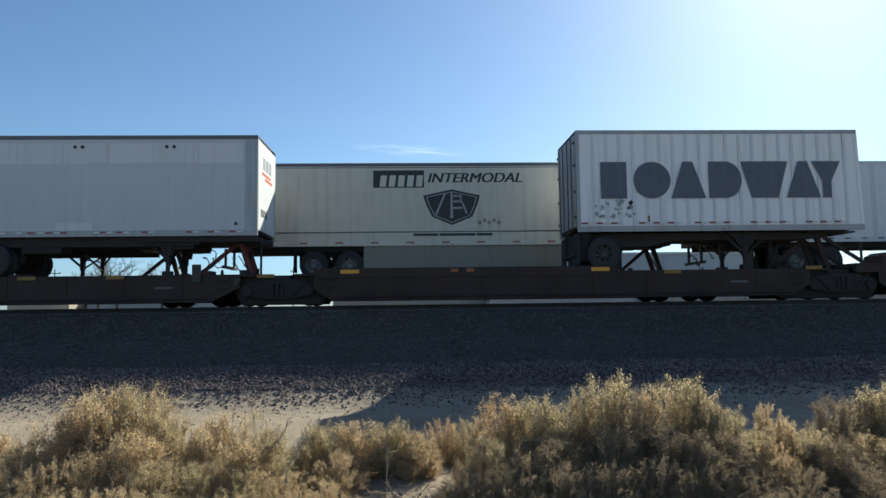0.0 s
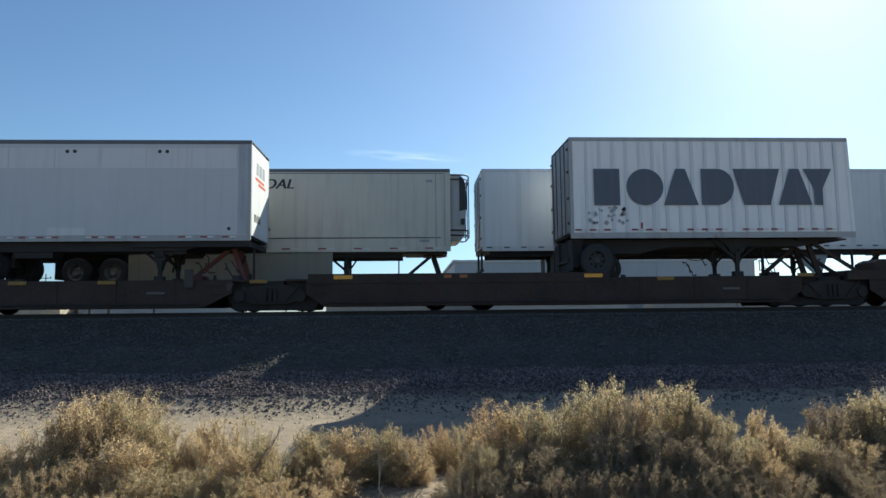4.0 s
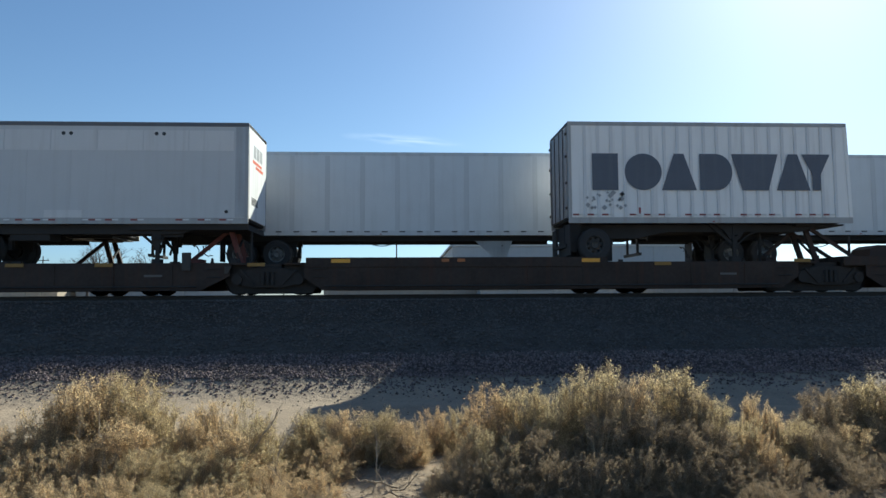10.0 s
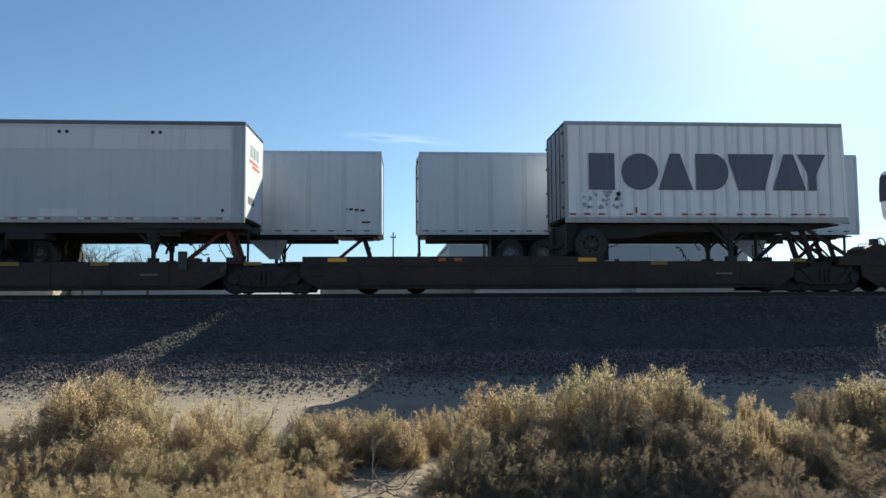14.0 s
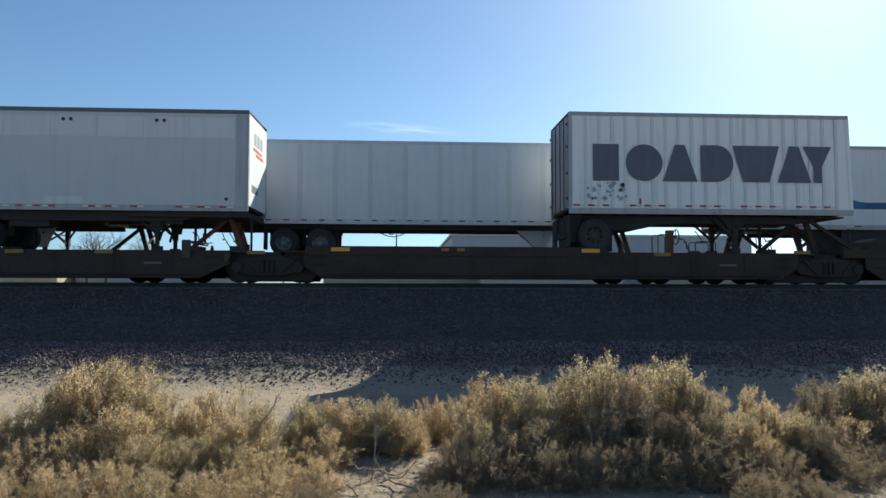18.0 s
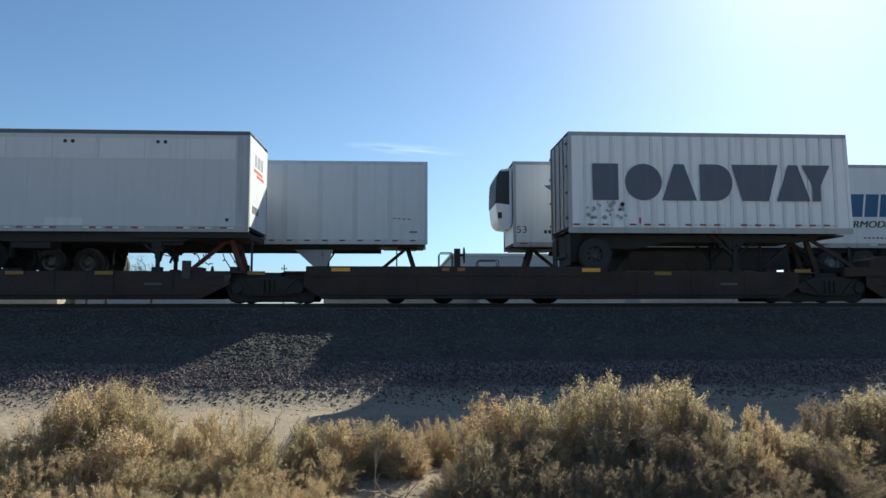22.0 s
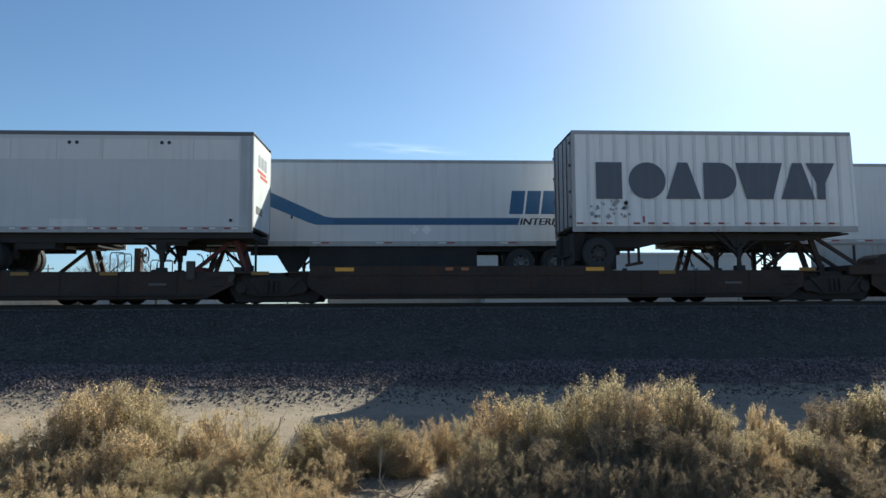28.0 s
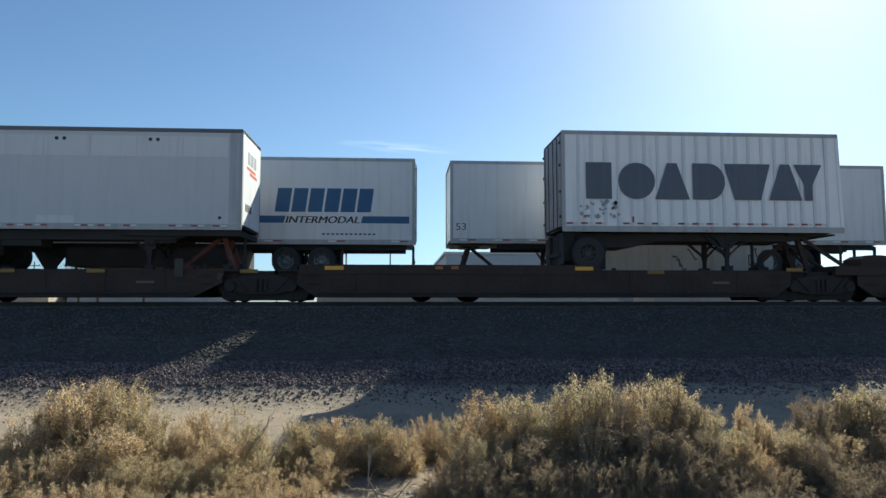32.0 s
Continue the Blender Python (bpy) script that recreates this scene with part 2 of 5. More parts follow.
TYRE, RIM_MESH = wheel_meshes()
# the same rim in a much darker colour, for the standing train
RIM_DARK = RIM_MESH.copy()
RIM_DARK.materials[0] = material("dark_wheel_rim", (0.045, 0.043, 0.04), 0.7, vary=0.3)
REFLECT = {}
for _k, _m in (("red", RED), ("white", TAPE)):
    REFLECT[_k] = mesh_of("reflector", box(B(), 0, 0.28, -0.004, 0, 0, 0.05), _m)
CLIP = mesh_of("rail_clip", box(B(), -0.10, 0.10, -0.01, 0, 0, 0.04), DARK)
CROSS = mesh_of("crossmember", box(box(box(B(), -0.04, 0.04, 0.06, 2.38, 0, 0.012), -0.04, 0.04, 0.06, 2.38, 0.088, 0.1), -0.006, 0.006, 0.06, 2.38, 0.012, 0.088), DARK)


def tandem(t, fx, a0, width, rim=None):
    """Two axles with dual wheels, centred a0 from the rear."""
    f = part("bogie_frame", B(), DARK, t, "dark steel slider bogie")
    bm = B()
    for y in (0.62, width - 0.72):
        box(bm, fx(a0 - 1.25), fx(a0 + 1.25), y, y + 0.10, 0.86, 1.12)
        for da in (-1.15, 0.0, 1.15):
            box(bm, fx(a0 + da - 0.06), fx(a0 + da + 0.06), y - 0.02, y + 0.12, 0.45, 0.86)
    for da in (-0.62, 0.62):
        tube(bm, (fx(a0 + da), 0.3, 0.5), (fx(a0 + da), width - 0.3, 0.5), 0.07, 10)
        tube(bm, (fx(a0 + da + 0.2), 0.7, 0.62), (fx(a0 + da + 0.2), 0.95, 0.62), 0.10, 10)
    bm.to_mesh(f.data)
    bm.free()
    for da in (-0.62, 0.62):
        for y in (0.16, 0.48, width - 0.48, width - 0.16):
            w = new("wheel", None)
            w.empty_display_size = 0.1
            w.parent, w.matrix_basis = t, pose(fx(a0 + da), y, 0.5, 0, random.uniform(0, 60), 0 if y < 1 else 180)
            part("tyre", TYRE, None, w)
            part("rim", rim or RIM_MESH, None, w)


def landing_gear(t, fx, a, width, plate=False):
    for y in (0.45, width - 0.45):
        leg = part("landing_leg", box(box(box(B(), fx(a - 0.07), fx(a + 0.07), y - 0.07, y + 0.07, 0.42, 1.15),
                                          fx(a - 0.05), fx(a + 0.05), y - 0.05, y + 0.05, 0.16, 0.42),
                                      fx(a - 0.13), fx(a + 0.13), y - 0.12, y + 0.12, 0.01, 0.16), DARK, t)
        bm = B()
        beam(bm, (fx(a), y, 0.5), (fx(a - 0.75), y, 1.14), 0.05, 0.07)
        beam(bm, (fx(a), y, 0.62), (fx(a + 0.35), y, 1.14), 0.05, 0.06)
        part("leg_brace", bm, DARK, t)
    bm = B()
    beam(bm, (fx(a), 0.45, 0.45), (fx(a), width - 0.45, 1.05), 0.04, 0.05)
    beam(bm, (fx(a), 0.45, 1.05), (fx(a), width - 0.45, 0.45), 0.04, 0.05)
    tube(bm, (fx(a), 0.2, 0.8), (fx(a), width - 0.4, 0.8), 0.02, 6)
    part("cross_brace", bm, DARK, t)
    if plate:
        sign = 1 if fx(1) > fx(0) else -1
        pts = [(fx(a - 1.15), 1.15), (fx(a + 0.45), 1.15), (fx(a + 0.12), 0.30), (fx(a - 0.22), 0.30)]
        part("gear_side_plate", prism(B(), pts if sign > 0 else pts[::-1], 0.34, 0.36), RAIL_GREY, t, "grey triangular landing gear plate")


def trailer(label, m, length, nose_right=True, skin=ALU, post=ALU_POST, rail=RAIL_GREY, top=RAIL_GREY, spacing=1.24, post_w=0.09, post_out=0.004,
            gear=True, gear_back=3.72, plate=False, tandem_at=3.2, tape=1.25, width=2.44, floor=1.15, roof=4.11, door=WHITE, lean=0.0, name="semi_trailer", cross=1.0, clips=False, rim=None):
    """Local space: x from its left end, y from the side that faces the camera, z from the deck that it stands on."""
    t = thing(name, label, "trailer", m)
    fx = (lambda a: a) if nose_right else (lambda a: length - a)
    lo = floor + 0.17
    # the closed box, with its nose leaning back by lean at the top
    pts = [(fx(0.03), lo), (fx(length - 0.03), lo), (fx(length - 0.03 - lean), roof - 0.12), (fx(0.03), roof - 0.12)]
    part("body", prism(B(), pts if nose_right else pts[::-1], 0.02, width - 0.01), skin, t)
    count = max(1, round(length / spacing))
    pitch = (length - 0.2) / count
    bounds = [0.1 + i * pitch for i in range(count + 1)]
    seam = 0.004 if post else 0.0012
    for i, (a, b) in enumerate(zip(bounds, bounds[1:])):
        k = lean * (b / length) ** 6
        bm = prism(B(), [(fx(a + seam), lo), (fx(b - seam), lo), (fx(b - seam - k), roof - 0.12), (fx(a + seam - (k if i == count - 1 and lean else 0) * 0.5), roof - 0.12)][::1 if nose_right else -1], 0.004, 0.03)
        part("side_panel", bm, skin, t)
    if post:
        pm = mesh_of("side_post", box(B(), -post_w / 2, post_w / 2, -post_out, 0.004, lo + 0.01, roof - 0.14), post, 0)
        for a in bounds[1:-1]:
            part("side_post", pm, None, t, at=pose(fx(a), 0, 0))
    # rails and corners
    for y0, y1 in ((-0.012, 0.05), (width - 0.05, width + 0.012)):
        part("bottom_rail", box(B(), fx(0), fx(length), y0, y1, floor, lo), rail, t, bevel=0.006)
        part("top_rail", box(B(), fx(0), fx(length - lean), y0, y1, roof - 0.12, roof - 0.012), top, t, bevel=0.008)
    part("roof", box(B(), fx(0.01), fx(length - lean - 0.01), -0.004, width + 0.004, roof - 0.012, roof), RAIL_GREY, t, bevel=0.004)
    for y0, y1 in ((-0.016, 0.10), (width - 0.10, width + 0.016)):
        for a, k, nm in ((0.0, 0.0, "rear_corner_post"), (length - 0.10, lean, "front_corner_post")):
            pts = [(fx(a), lo), (fx(a + 0.10), lo), (fx(a + 0.10 - k), roof - 0.12), (fx(a - k), roof - 0.12)]
            part(nm, prism(B(), pts if nose_right else pts[::-1], y0, y1), skin if k else rail, t)
    # rear doors
    for y0 in (0.11, width / 2 + 0.01):
        d = part("rear_door", box(B(), fx(-0.035), fx(0.02), y0, y0 + width / 2 - 0.12, lo, roof - 0.13), door, t, bevel=0.006)
        for y in (y0 + 0.28, y0 + 0.78):
            part("lock_rod", tube(B(), (fx(-0.06), y, lo - 0.02), (fx(-0.06), y, roof - 0.16), 0.014, 6), STEEL, d)
        for z in (lo + 0.25, lo + 1.0, lo + 1.8, roof - 0.4):
            yh = 0.10 if y0 < 1 else width - 0.10
            part("hinge", box(B(), fx(-0.055), fx(-0.02), yh - 0.06, yh + 0.06, z, z + 0.07), STEEL, d)
    bm = B()
    box(bm, fx(-0.02), fx(0.08), 0.35, width - 0.35, 0.45, 0.55)
    for y in (0.6, width - 0.7):
        box(bm, fx(0.0), fx(0.07), y, y + 0.10, 0.55, floor)
    part("rear_bumper", bm, DARK, t, "steel underride bumper")
    # below the floor
    part("floor", box(B(), fx(0.06), fx(length - 0.06), 0.06, width - 0.06, floor + 0.10, lo), DARK, t)
    n = int(length / cross)
    for i in range(n):
        part("crossmember", CROSS, None, t, at=pose(fx(0.4 + i * (length - 0.8) / max(1, n - 1)), 0, floor))
    part("king_pin_plate", box(B(), fx(length - 1.6), fx(length - 0.1), 0.3, width - 0.3, floor - 0.05, floor - 0.005), DARK, t)
    part("slider_rail", box(B(), fx(0.4), fx(5.0 if length > 12 else 2.6), 0.66, 0.74, floor - 0.13, floor - 0.002), DARK, t)
    part("slider_rail", box(B(), fx(0.4), fx(5.0 if length > 12 else 2.6), width - 0.74, width - 0.66, floor - 0.13, floor - 0.002), DARK, t)
    if length > 12:
        for y in (0.30, width - 0.36):
            part("frame_rail", box(B(), fx(0.3), fx(length - 1.7), y, y + 0.06, floor - 0.17, floor - 0.003), DARK, t)
    # reflective tape on the rail
    a, i = 0.25, 0
    while clips and a < length - 0.2:
        part("rail_clip", CLIP, None, t, at=pose(a, -0.013, floor + 0.11))
        a += 0.615
    while tape and not clips and a < length - 0.4:
        part("reflector", REFLECT["red" if i % 2 == 0 else "white"], None, t, at=pose(min(fx(a), fx(a + 0.28)), -0.013, floor + 0.09))
        a += (0.30 if i % 2 == 0 else tape - 0.30)
        i += 1
    if tandem_at:
        tandem(t, fx, tandem_at, width, rim)
        for y in (0.02, width - 0.66):
            part("mud_flap", box(B(), fx(tandem_at - 1.32), fx(tandem_at - 1.30), y, y + 0.64, 0.25, floor - 0.02), RUBBER, t)
    if gear:
        landing_gear(t, fx, length - gear_back, width, plate)
    # air hose and marker lamp
    hose = [Vector((fx(length * 0.55 + i * 0.14), 0.8, floor - 0.02 - 0.16 * math.sin(math.pi * i / 8))) for i in range(9)]
    part("air_hose", sweep(B(), hose, 0.012, 0.012), RUBBER, t)
    part("marker_lamp", box(B(), fx(length * 0.5), fx(length * 0.5 + 0.06), -0.03, 0.0, floor + 0.03, floor + 0.06), RED, t)
    return t, fx


def reefer_unit(t, fx, length, white=True):
    """The cooling unit on the nose, with its guard tubes."""
    sh = WHITE if white else COOLER_GREY
    s = 1 if fx(1) > fx(0) else -1
    x = fx(length)
    lo = 1.84 if white else 1.52
    prof = [(0, lo), (0.36, lo + 0.04), (0.52, lo + 0.22), (0.58, 2.5), (0.58, 3.2), (0.54, 3.66), (0.44, 3.90), (0, 3.97)]
    pts = [(x + s * a, z) for a, z in prof]
    u = part("cooling_unit", prism(B(), pts if s > 0 else pts[::-1], 0.22, 2.22), sh, t, "refrigeration unit on the nose", bevel=0.03)
    g0 = 0.10 if white else 0.34
    part("grille", prism(B(), [(x + s * a, z) for a, z in ((g0, 2.62), (0.603, 2.68), (0.595, 3.2), (0.555, 3.64), (0.46, 3.84), (g0, 3.86))][::s], 0.205, 2.235), BLACK_PLASTIC, u)
    part("side_door", box(B(), x + s * 0.06, x + s * 0.32, 0.2125, 0.22, 2.0, 3.7), sh, u)
    part("lower_door", box(B(), x + s * 0.08, x + s * 0.48, 0.205, 0.22, 1.72, 1.97), sh, u)
    part("control_box", box(B(), x + s * 0.38, x + s * 0.52, 0.18, 0.22, 2.12, 2.34), BLACK_PLASTIC, u)
    if not white:
        for z in (1.74, 1.92, 3.76, 3.92):
            loop = [Vector(p) for p in ((x, 0.12, z), (x + s * 0.52, 0.13, z - 0.01), (x + s * 0.66, 0.24, z - 0.03), (x + s * 0.70, 0.45, z - 0.04), (x + s * 0.70, 2.0, z - 0.04), (x + s * 0.62, 2.3, z - 0.02), (x, 2.32, z))]
            part("guard_tube", sweep(B(), loop, 0.026, 0.026), BLACK_PLASTIC, u, "black guard tube")
        for y in (0.5, 1.2, 1.95):
            part("guard_post", tube(B(), (x + s * 0.70, y, 1.70), (x + s * 0.70, y, 3.88), 0.022, 6), BLACK_PLASTIC, u)
    for i in range(6):
        z = 2.75 + i * 0.15
        part("grille_bar", tube(B(), (x + s * 0.61, 0.3, z), (x + s * 0.61, 2.1, z), 0.012, 6), BLACK_PLASTIC, u)
    return u


def bar(t, x0, x1, z0, z1, mat, y=0.0, name="painted_bar"):
    part(name, box(B(), x0, x1, y, y + 0.004, z0, z1), mat, t)


# vehicles of the standing train
NEAR_Y, FAR_Y, DECK = 19.65, 23.78, 0.93
YRC_X = -4.56 - 16.15
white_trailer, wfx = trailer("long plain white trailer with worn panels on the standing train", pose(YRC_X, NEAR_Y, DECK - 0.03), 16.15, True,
                             skin=WHITE_GREY, post=None, rail=RAIL_GREY, top=RAIL_DARK, spacing=1.29, tandem_at=8.05, gear_back=2.69, rim=RIM_DARK, roof=4.10, tape=0)
L0 = 16.15
for y, z in ((0.25, 0.88), (1.15, 0.96), (2.05, 1.03)):
    part("frame_beam", prism(B(), [(5.0, z), (L0 - 2.0, z), (L0 - 1.5, z + 0.14), (L0 - 1.5, 1.149), (5.0, 1.149)], y, y + 0.12), DARK, white_trailer, "dark frame beam")
part("upper_coupler", box(B(), L0 - 3.4, L0 - 0.03, 0.12, 2.32, 0.99, 1.149), DARK, white_trailer, "dark coupler plate below the nose")
part("gear_bracket", prism(B(), [(13.22, 1.149), (13.34, 0.62), (13.62, 0.62), (13.66, 0.80), (14.20, 0.80), (14.32, 1.149)], 0.36, 0.42), DARK, white_trailer)
part("gear_bracket", prism(B(), [(13.22, 1.149), (13.34, 0.62), (13.62, 0.62), (13.66, 0.80), (14.20, 0.80), (14.32, 1.149)], 2.02, 2.08), DARK, white_trailer)
part("gear_box", box(B(), 13.32, 13.62, 0.28, 0.52, 0.72, 1.0), DARK, white_trailer, bevel=0.02)
part("tool_box", box(B(), 9.35, 10.47, 0.30, 0.95, 0.70, 1.148), DARK, white_trailer, "dark box below the floor", bevel=0.015)
for y in (0.62, 1.5):
    part("cross_brace", beam(B(), (13.46, y, 0.35), (13.46, y + 0.5, 0.98), 0.05, 0.06), DARK, white_trailer)
# worn tape on the rail
a = 0.3
while a < 9.1:
    part("reflector", REFLECT["red"], None, white_trailer, at=pose(a, -0.013, 1.235))
    part("reflector", REFLECT["white"], None, white_trailer, at=pose(a + 0.31, -0.013, 1.24))
    a += 1.02
WORN_RED = mesh_of("reflector", box(B(), 0, 0.19, -0.004, 0, 0, 0.05), material("faded_red_tape", (0.22, 0.05, 0.05), 0.5, vary=0.3))
WORN_WHITE = mesh_of("reflector", box(B(), 0, 0.165, -0.004, 0, 0, 0.045), TAPE)
for a in (9.66, 10.16, 10.57, 11.68, 12.14, 12.85, 14.11, 14.73, 15.34):
    part("reflector", WORN_RED, None, white_trailer, at=pose(a, -0.013, 1.24))
for a in (9.34, 9.95, 10.42, 11.51, 11.87, 12.34, 13.05, 14.32, 14.93, 15.57):
    part("reflector", WORN_WHITE, None, white_trailer, at=pose(a, -0.013, 1.245))
part("patch_panel", box(B(), 10.44, 11.50, -0.006, 0.004, 1.335, 1.545), UPPER_WHITE, white_trailer, "riveted repair patch")
# lighter upper panels, vents and marks
for i in range(6):
    a = L0 - 0.42 - 1.29 * (i + 1)
    part("upper_panel", box(B(), a + 0.01, a + 1.275, -0.004, 0.004, 3.27, 3.86), UPPER_WHITE, white_trailer, "lighter riveted panel")
VENT = mesh_of("vent", tube(B(), (0, 0.002, 0), (0, -0.012, 0), 0.055, 14), BLACK_PLASTIC)
for a in (2.42, 2.63, 5.03, 5.24):
    part("vent", VENT, None, white_trailer, "round black vent", at=pose(L0 - a, 0, 3.76))
part("nose_trim", box(B(), L0 - 0.38, L0 - 0.10, -0.008, 0.004, 1.33, 3.97), NOSE_TRIM, white_trailer, "dull aluminium nose corner")
part("tail_mark", tube(B(), (L0 - 0.62, 0.0, 1.50), (L0 - 0.62, -0.014, 1.50), 0.05, 12), BLACK_PLASTIC, white_trailer)
part("red_mark", box(B(), L0 - 7.42, L0 - 7.36, -0.004, 0.004, 1.40, 1.55), RED, white_trailer)
# flat marks on its sunlit nose: plain shapes
nose = L0 + 0.002
# front wall as the sunlit face: whiter base colour than the grey sides
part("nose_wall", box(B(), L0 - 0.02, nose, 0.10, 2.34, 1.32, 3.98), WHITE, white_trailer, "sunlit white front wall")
for y, w in ((0.62, 0.32), (1.02, 0.34), (1.44, 0.34)):
    part("nose_emblem", box(B(), nose, nose + 0.003, y, y + w, 3.20, 3.58), GREY_VINYL, white_trailer, "weathered grey block emblem")
for y0, y1, z in ((0.5, 1.7, 3.03), (0.9, 1.9, 2.90)):
    part("nose_stripe", box(B(), nose, nose + 0.003, y0, y1, z, z + 0.09), REDLOGO, white_trailer, "red orange stripe")
for i in range(5):
    part("painted_bar", box(B(), nose, nose + 0.003, 0.4 + i * 0.17, 0.52 + i * 0.17, 1.75, 1.98), BLACK_VINYL, white_trailer)

PUP_X, PUP_L = 4.78, 8.68
pup_trailer, pfx = trailer("short white ribbed trailer with dark blue emblem blocks", pose(PUP_X, NEAR_Y, DECK), PUP_L, True,
                           skin=WHITE, post=RIB, rail=RAIL_GREY, top=RAIL_GREY, spacing=0.42, post_w=0.085, post_out=0.030, tandem_at=0, roof=4.19,
                           floor=1.14, door=DOOR_BROWN, lean=0.085, tape=0, name="pup_trailer", gear=False, cross=0.6)
# worn tape low on the ribs, in groups of three
for g in (0.12, 1.82, 3.50, 5.19, 6.88):
    for k in range(3):
        part("reflector", WORN_RED, None, pup_trailer, at=pose(g + 0.435 * k, -0.034, 1.365))
        part("reflector", WORN_WHITE, None, pup_trailer, at=pose(g + 0.19 + 0.435 * k, -0.034, 1.365))
# single axle below its tail
part("tail_box", box(B(), 0.08, 1.50, 0.72, 1.72, 0.06, 1.12), DARK, pup_trailer, "dark tail underframe")
part("axle_guard", prism(B(), [(0.06, 0.30), (0.3, 0.30), (0.45, 1.139), (0.06, 1.139)], 0.30, 0.62), DARK, pup_trailer)
part("gear_bracket", prism(B(), [(4.62, 1.139), (4.86, 0.98), (5.05, 0.70), (5.35, 0.70), (5.55, 0.98), (5.62, 1.139)], 0.40, 0.46), DARK, pup_trailer)
for x0, x1 in ((4.75, 5.16), (5.24, 5.95)):
    bend = [Vector(((x0 + (x1 - x0) * f) if x0 < 5 else (x1 + (x0 - x1) * f), 0.5, 0.92 - 0.50 * f ** 1.6)) for f in [k / 8 for k in range(9)]]
    part("curved_brace", sweep(B(), bend, 0.028, 0.028), DARK, pup_trailer)
bm = B()
for y in (0.62, 1.72):
    box(bm, 0.1, 2.3, y, y + 0.10, 0.90, 1.13)
    box(bm, 0.55, 0.67, y, y + 0.1, 0.45, 0.9)
    box(bm, 1.4, 1.5, y, y + 0.1, 0.55, 0.9)
tube(bm, (0.78, 0.3, 0.5), (0.78, 2.14, 0.5), 0.07, 10)
part("axle_frame", bm, DARK, pup_trailer)
for y in (0.16, 0.48, 1.96, 2.28):
    w = new("wheel")
    w.parent, w.matrix_basis = pup_trailer, pose(0.78, y, 0.5, 0, 12, 0 if y < 1 else 180)
    part("tyre", TYRE, None, w)
    part("rim", RIM_DARK, None, w)
part("mud_flap", box(B(), 0.02, 0.05, 0.02, 0.62, 0.2, 1.1), RUBBER, pup_trailer)
part("mud_flap", box(B(), 0.02, 0.05, 1.80, 2.40, 0.2, 1.1), RUBBER, pup_trailer)
landing_gear(pup_trailer, pfx, 5.20, 2.44)
for y in (0.5, 1.1, 1.8):
    part("frame_beam", prism(B(), [(0.1, 0.72), (2.2, 0.72), (3.1, 0.92), (7.3, 0.92), (8.0, 1.10), (8.0, 1.139), (0.1, 1.139)], y, y + 0.12), DARK, pup_trailer, "deep dark frame beam")


def block_shape(kind, x, z, w, h):
    """Plain painted shapes: block, disc, wedge, half_round, notch."""
    bm = B()
    if kind == "disc":
        pts = [(x + w / 2 + w / 2 * math.cos(2 * math.pi * i / 36), z + h / 2 + h / 2 * math.sin(2 * math.pi * i / 36)) for i in range(36)]
    elif kind == "wedge":
        pts = [(x, z), (x + w, z), (x + w * 0.64, z + h), (x + w * 0.36, z + h)]
    elif kind == "half_round":
        pts = [(x, z), (x + w * 0.5, z)] + [(x + w * 0.5 + w * 0.5 * math.cos(a), z + h / 2 + h / 2 * math.sin(a)) for a in [math.pi * (i / 14 - 0.5) for i in range(1, 14)]] + [(x + w * 0.5, z + h), (x, z + h)]
    elif kind == "bowl":
        pts = [(x + w * 0.22, z), (x + w * 0.78, z), (x + w, z + h), (x, z + h)]
    elif kind == "funnel":
        pts = [(x + w * 0.36, z), (x + w * 0.64, z), (x + w * 0.64, z + h * 0.42), (x + w, z + h), (x, z + h), (x + w * 0.36, z + h * 0.42)]
    elif kind == "slant":
        pts = [(x, z), (x + w * 0.82, z), (x + w, z + h), (x + w * 0.18, z + h)]
    else:
        pts = [(x, z), (x + w, z), (x + w, z + h), (x, z + h)]
    return pts, bm


def emblem(t, kind, x, z, w, h, y, mat, label):
    pts, bm = block_shape(kind, x, z, w, h)
    part("emblem_block", prism(bm, pts, y - 0.003, y), mat, t, label)


# seven plain blocks along its side, in the sizes of the lettering
for kind, x0, x1 in (("block", 0.72, 1.50), ("disc", 1.70, 2.82), ("wedge", 2.82, 3.88), ("half_round", 3.98, 4.98), ("bowl", 4.96, 6.40), ("wedge", 6.34, 7.38), ("funnel", 7.14, 8.02)):
    emblem(pup_trailer, kind, x0, 2.12, x1 - x0, 1.10, -0.036, BLUE_LETTER, "navy blue emblem block paled by painted haze")
random.seed(4)
for i in range(26):
    x, z = random.uniform(0.5, 1.7), random.uniform(1.55, 2.10)
    s = random.uniform(0.03, 0.09)
    part("scuffed_placard", prism(B(), [(x - s, z), (x, z - s), (x + s, z), (x, z + s)], -0.036, -0.031), GREY_VINYL, pup_trailer)
emblem(pup_trailer, "block", 2.1, 1.42, 0.06, 0.18, -0.034, RED, "small red mark")


# ---- flatcars ----
def wheelset_mesh():
    bm = B()
    for s in (-1, 1):
        y = s * 0.75
        lathe(bm, [(0.09, y - 0.09), (0.16, y - 0.09), (0.17, y - 0.05), (0.34, y - 0.03), (0.37, y - 0.075 * s), (0.42, y - 0.07), (0.42, y + 0.06), (0.36, y + 0.07), (0.33, y + 0.03), (0.17, y + 0.05), (0.16, y + 0.09), (0.09, y + 0.09)], 28)
    tube(bm, (0, -1.0, 0), (0, 1.0, 0), 0.085, 12)
    return mesh_of("wheelset", bm, BOGIE)


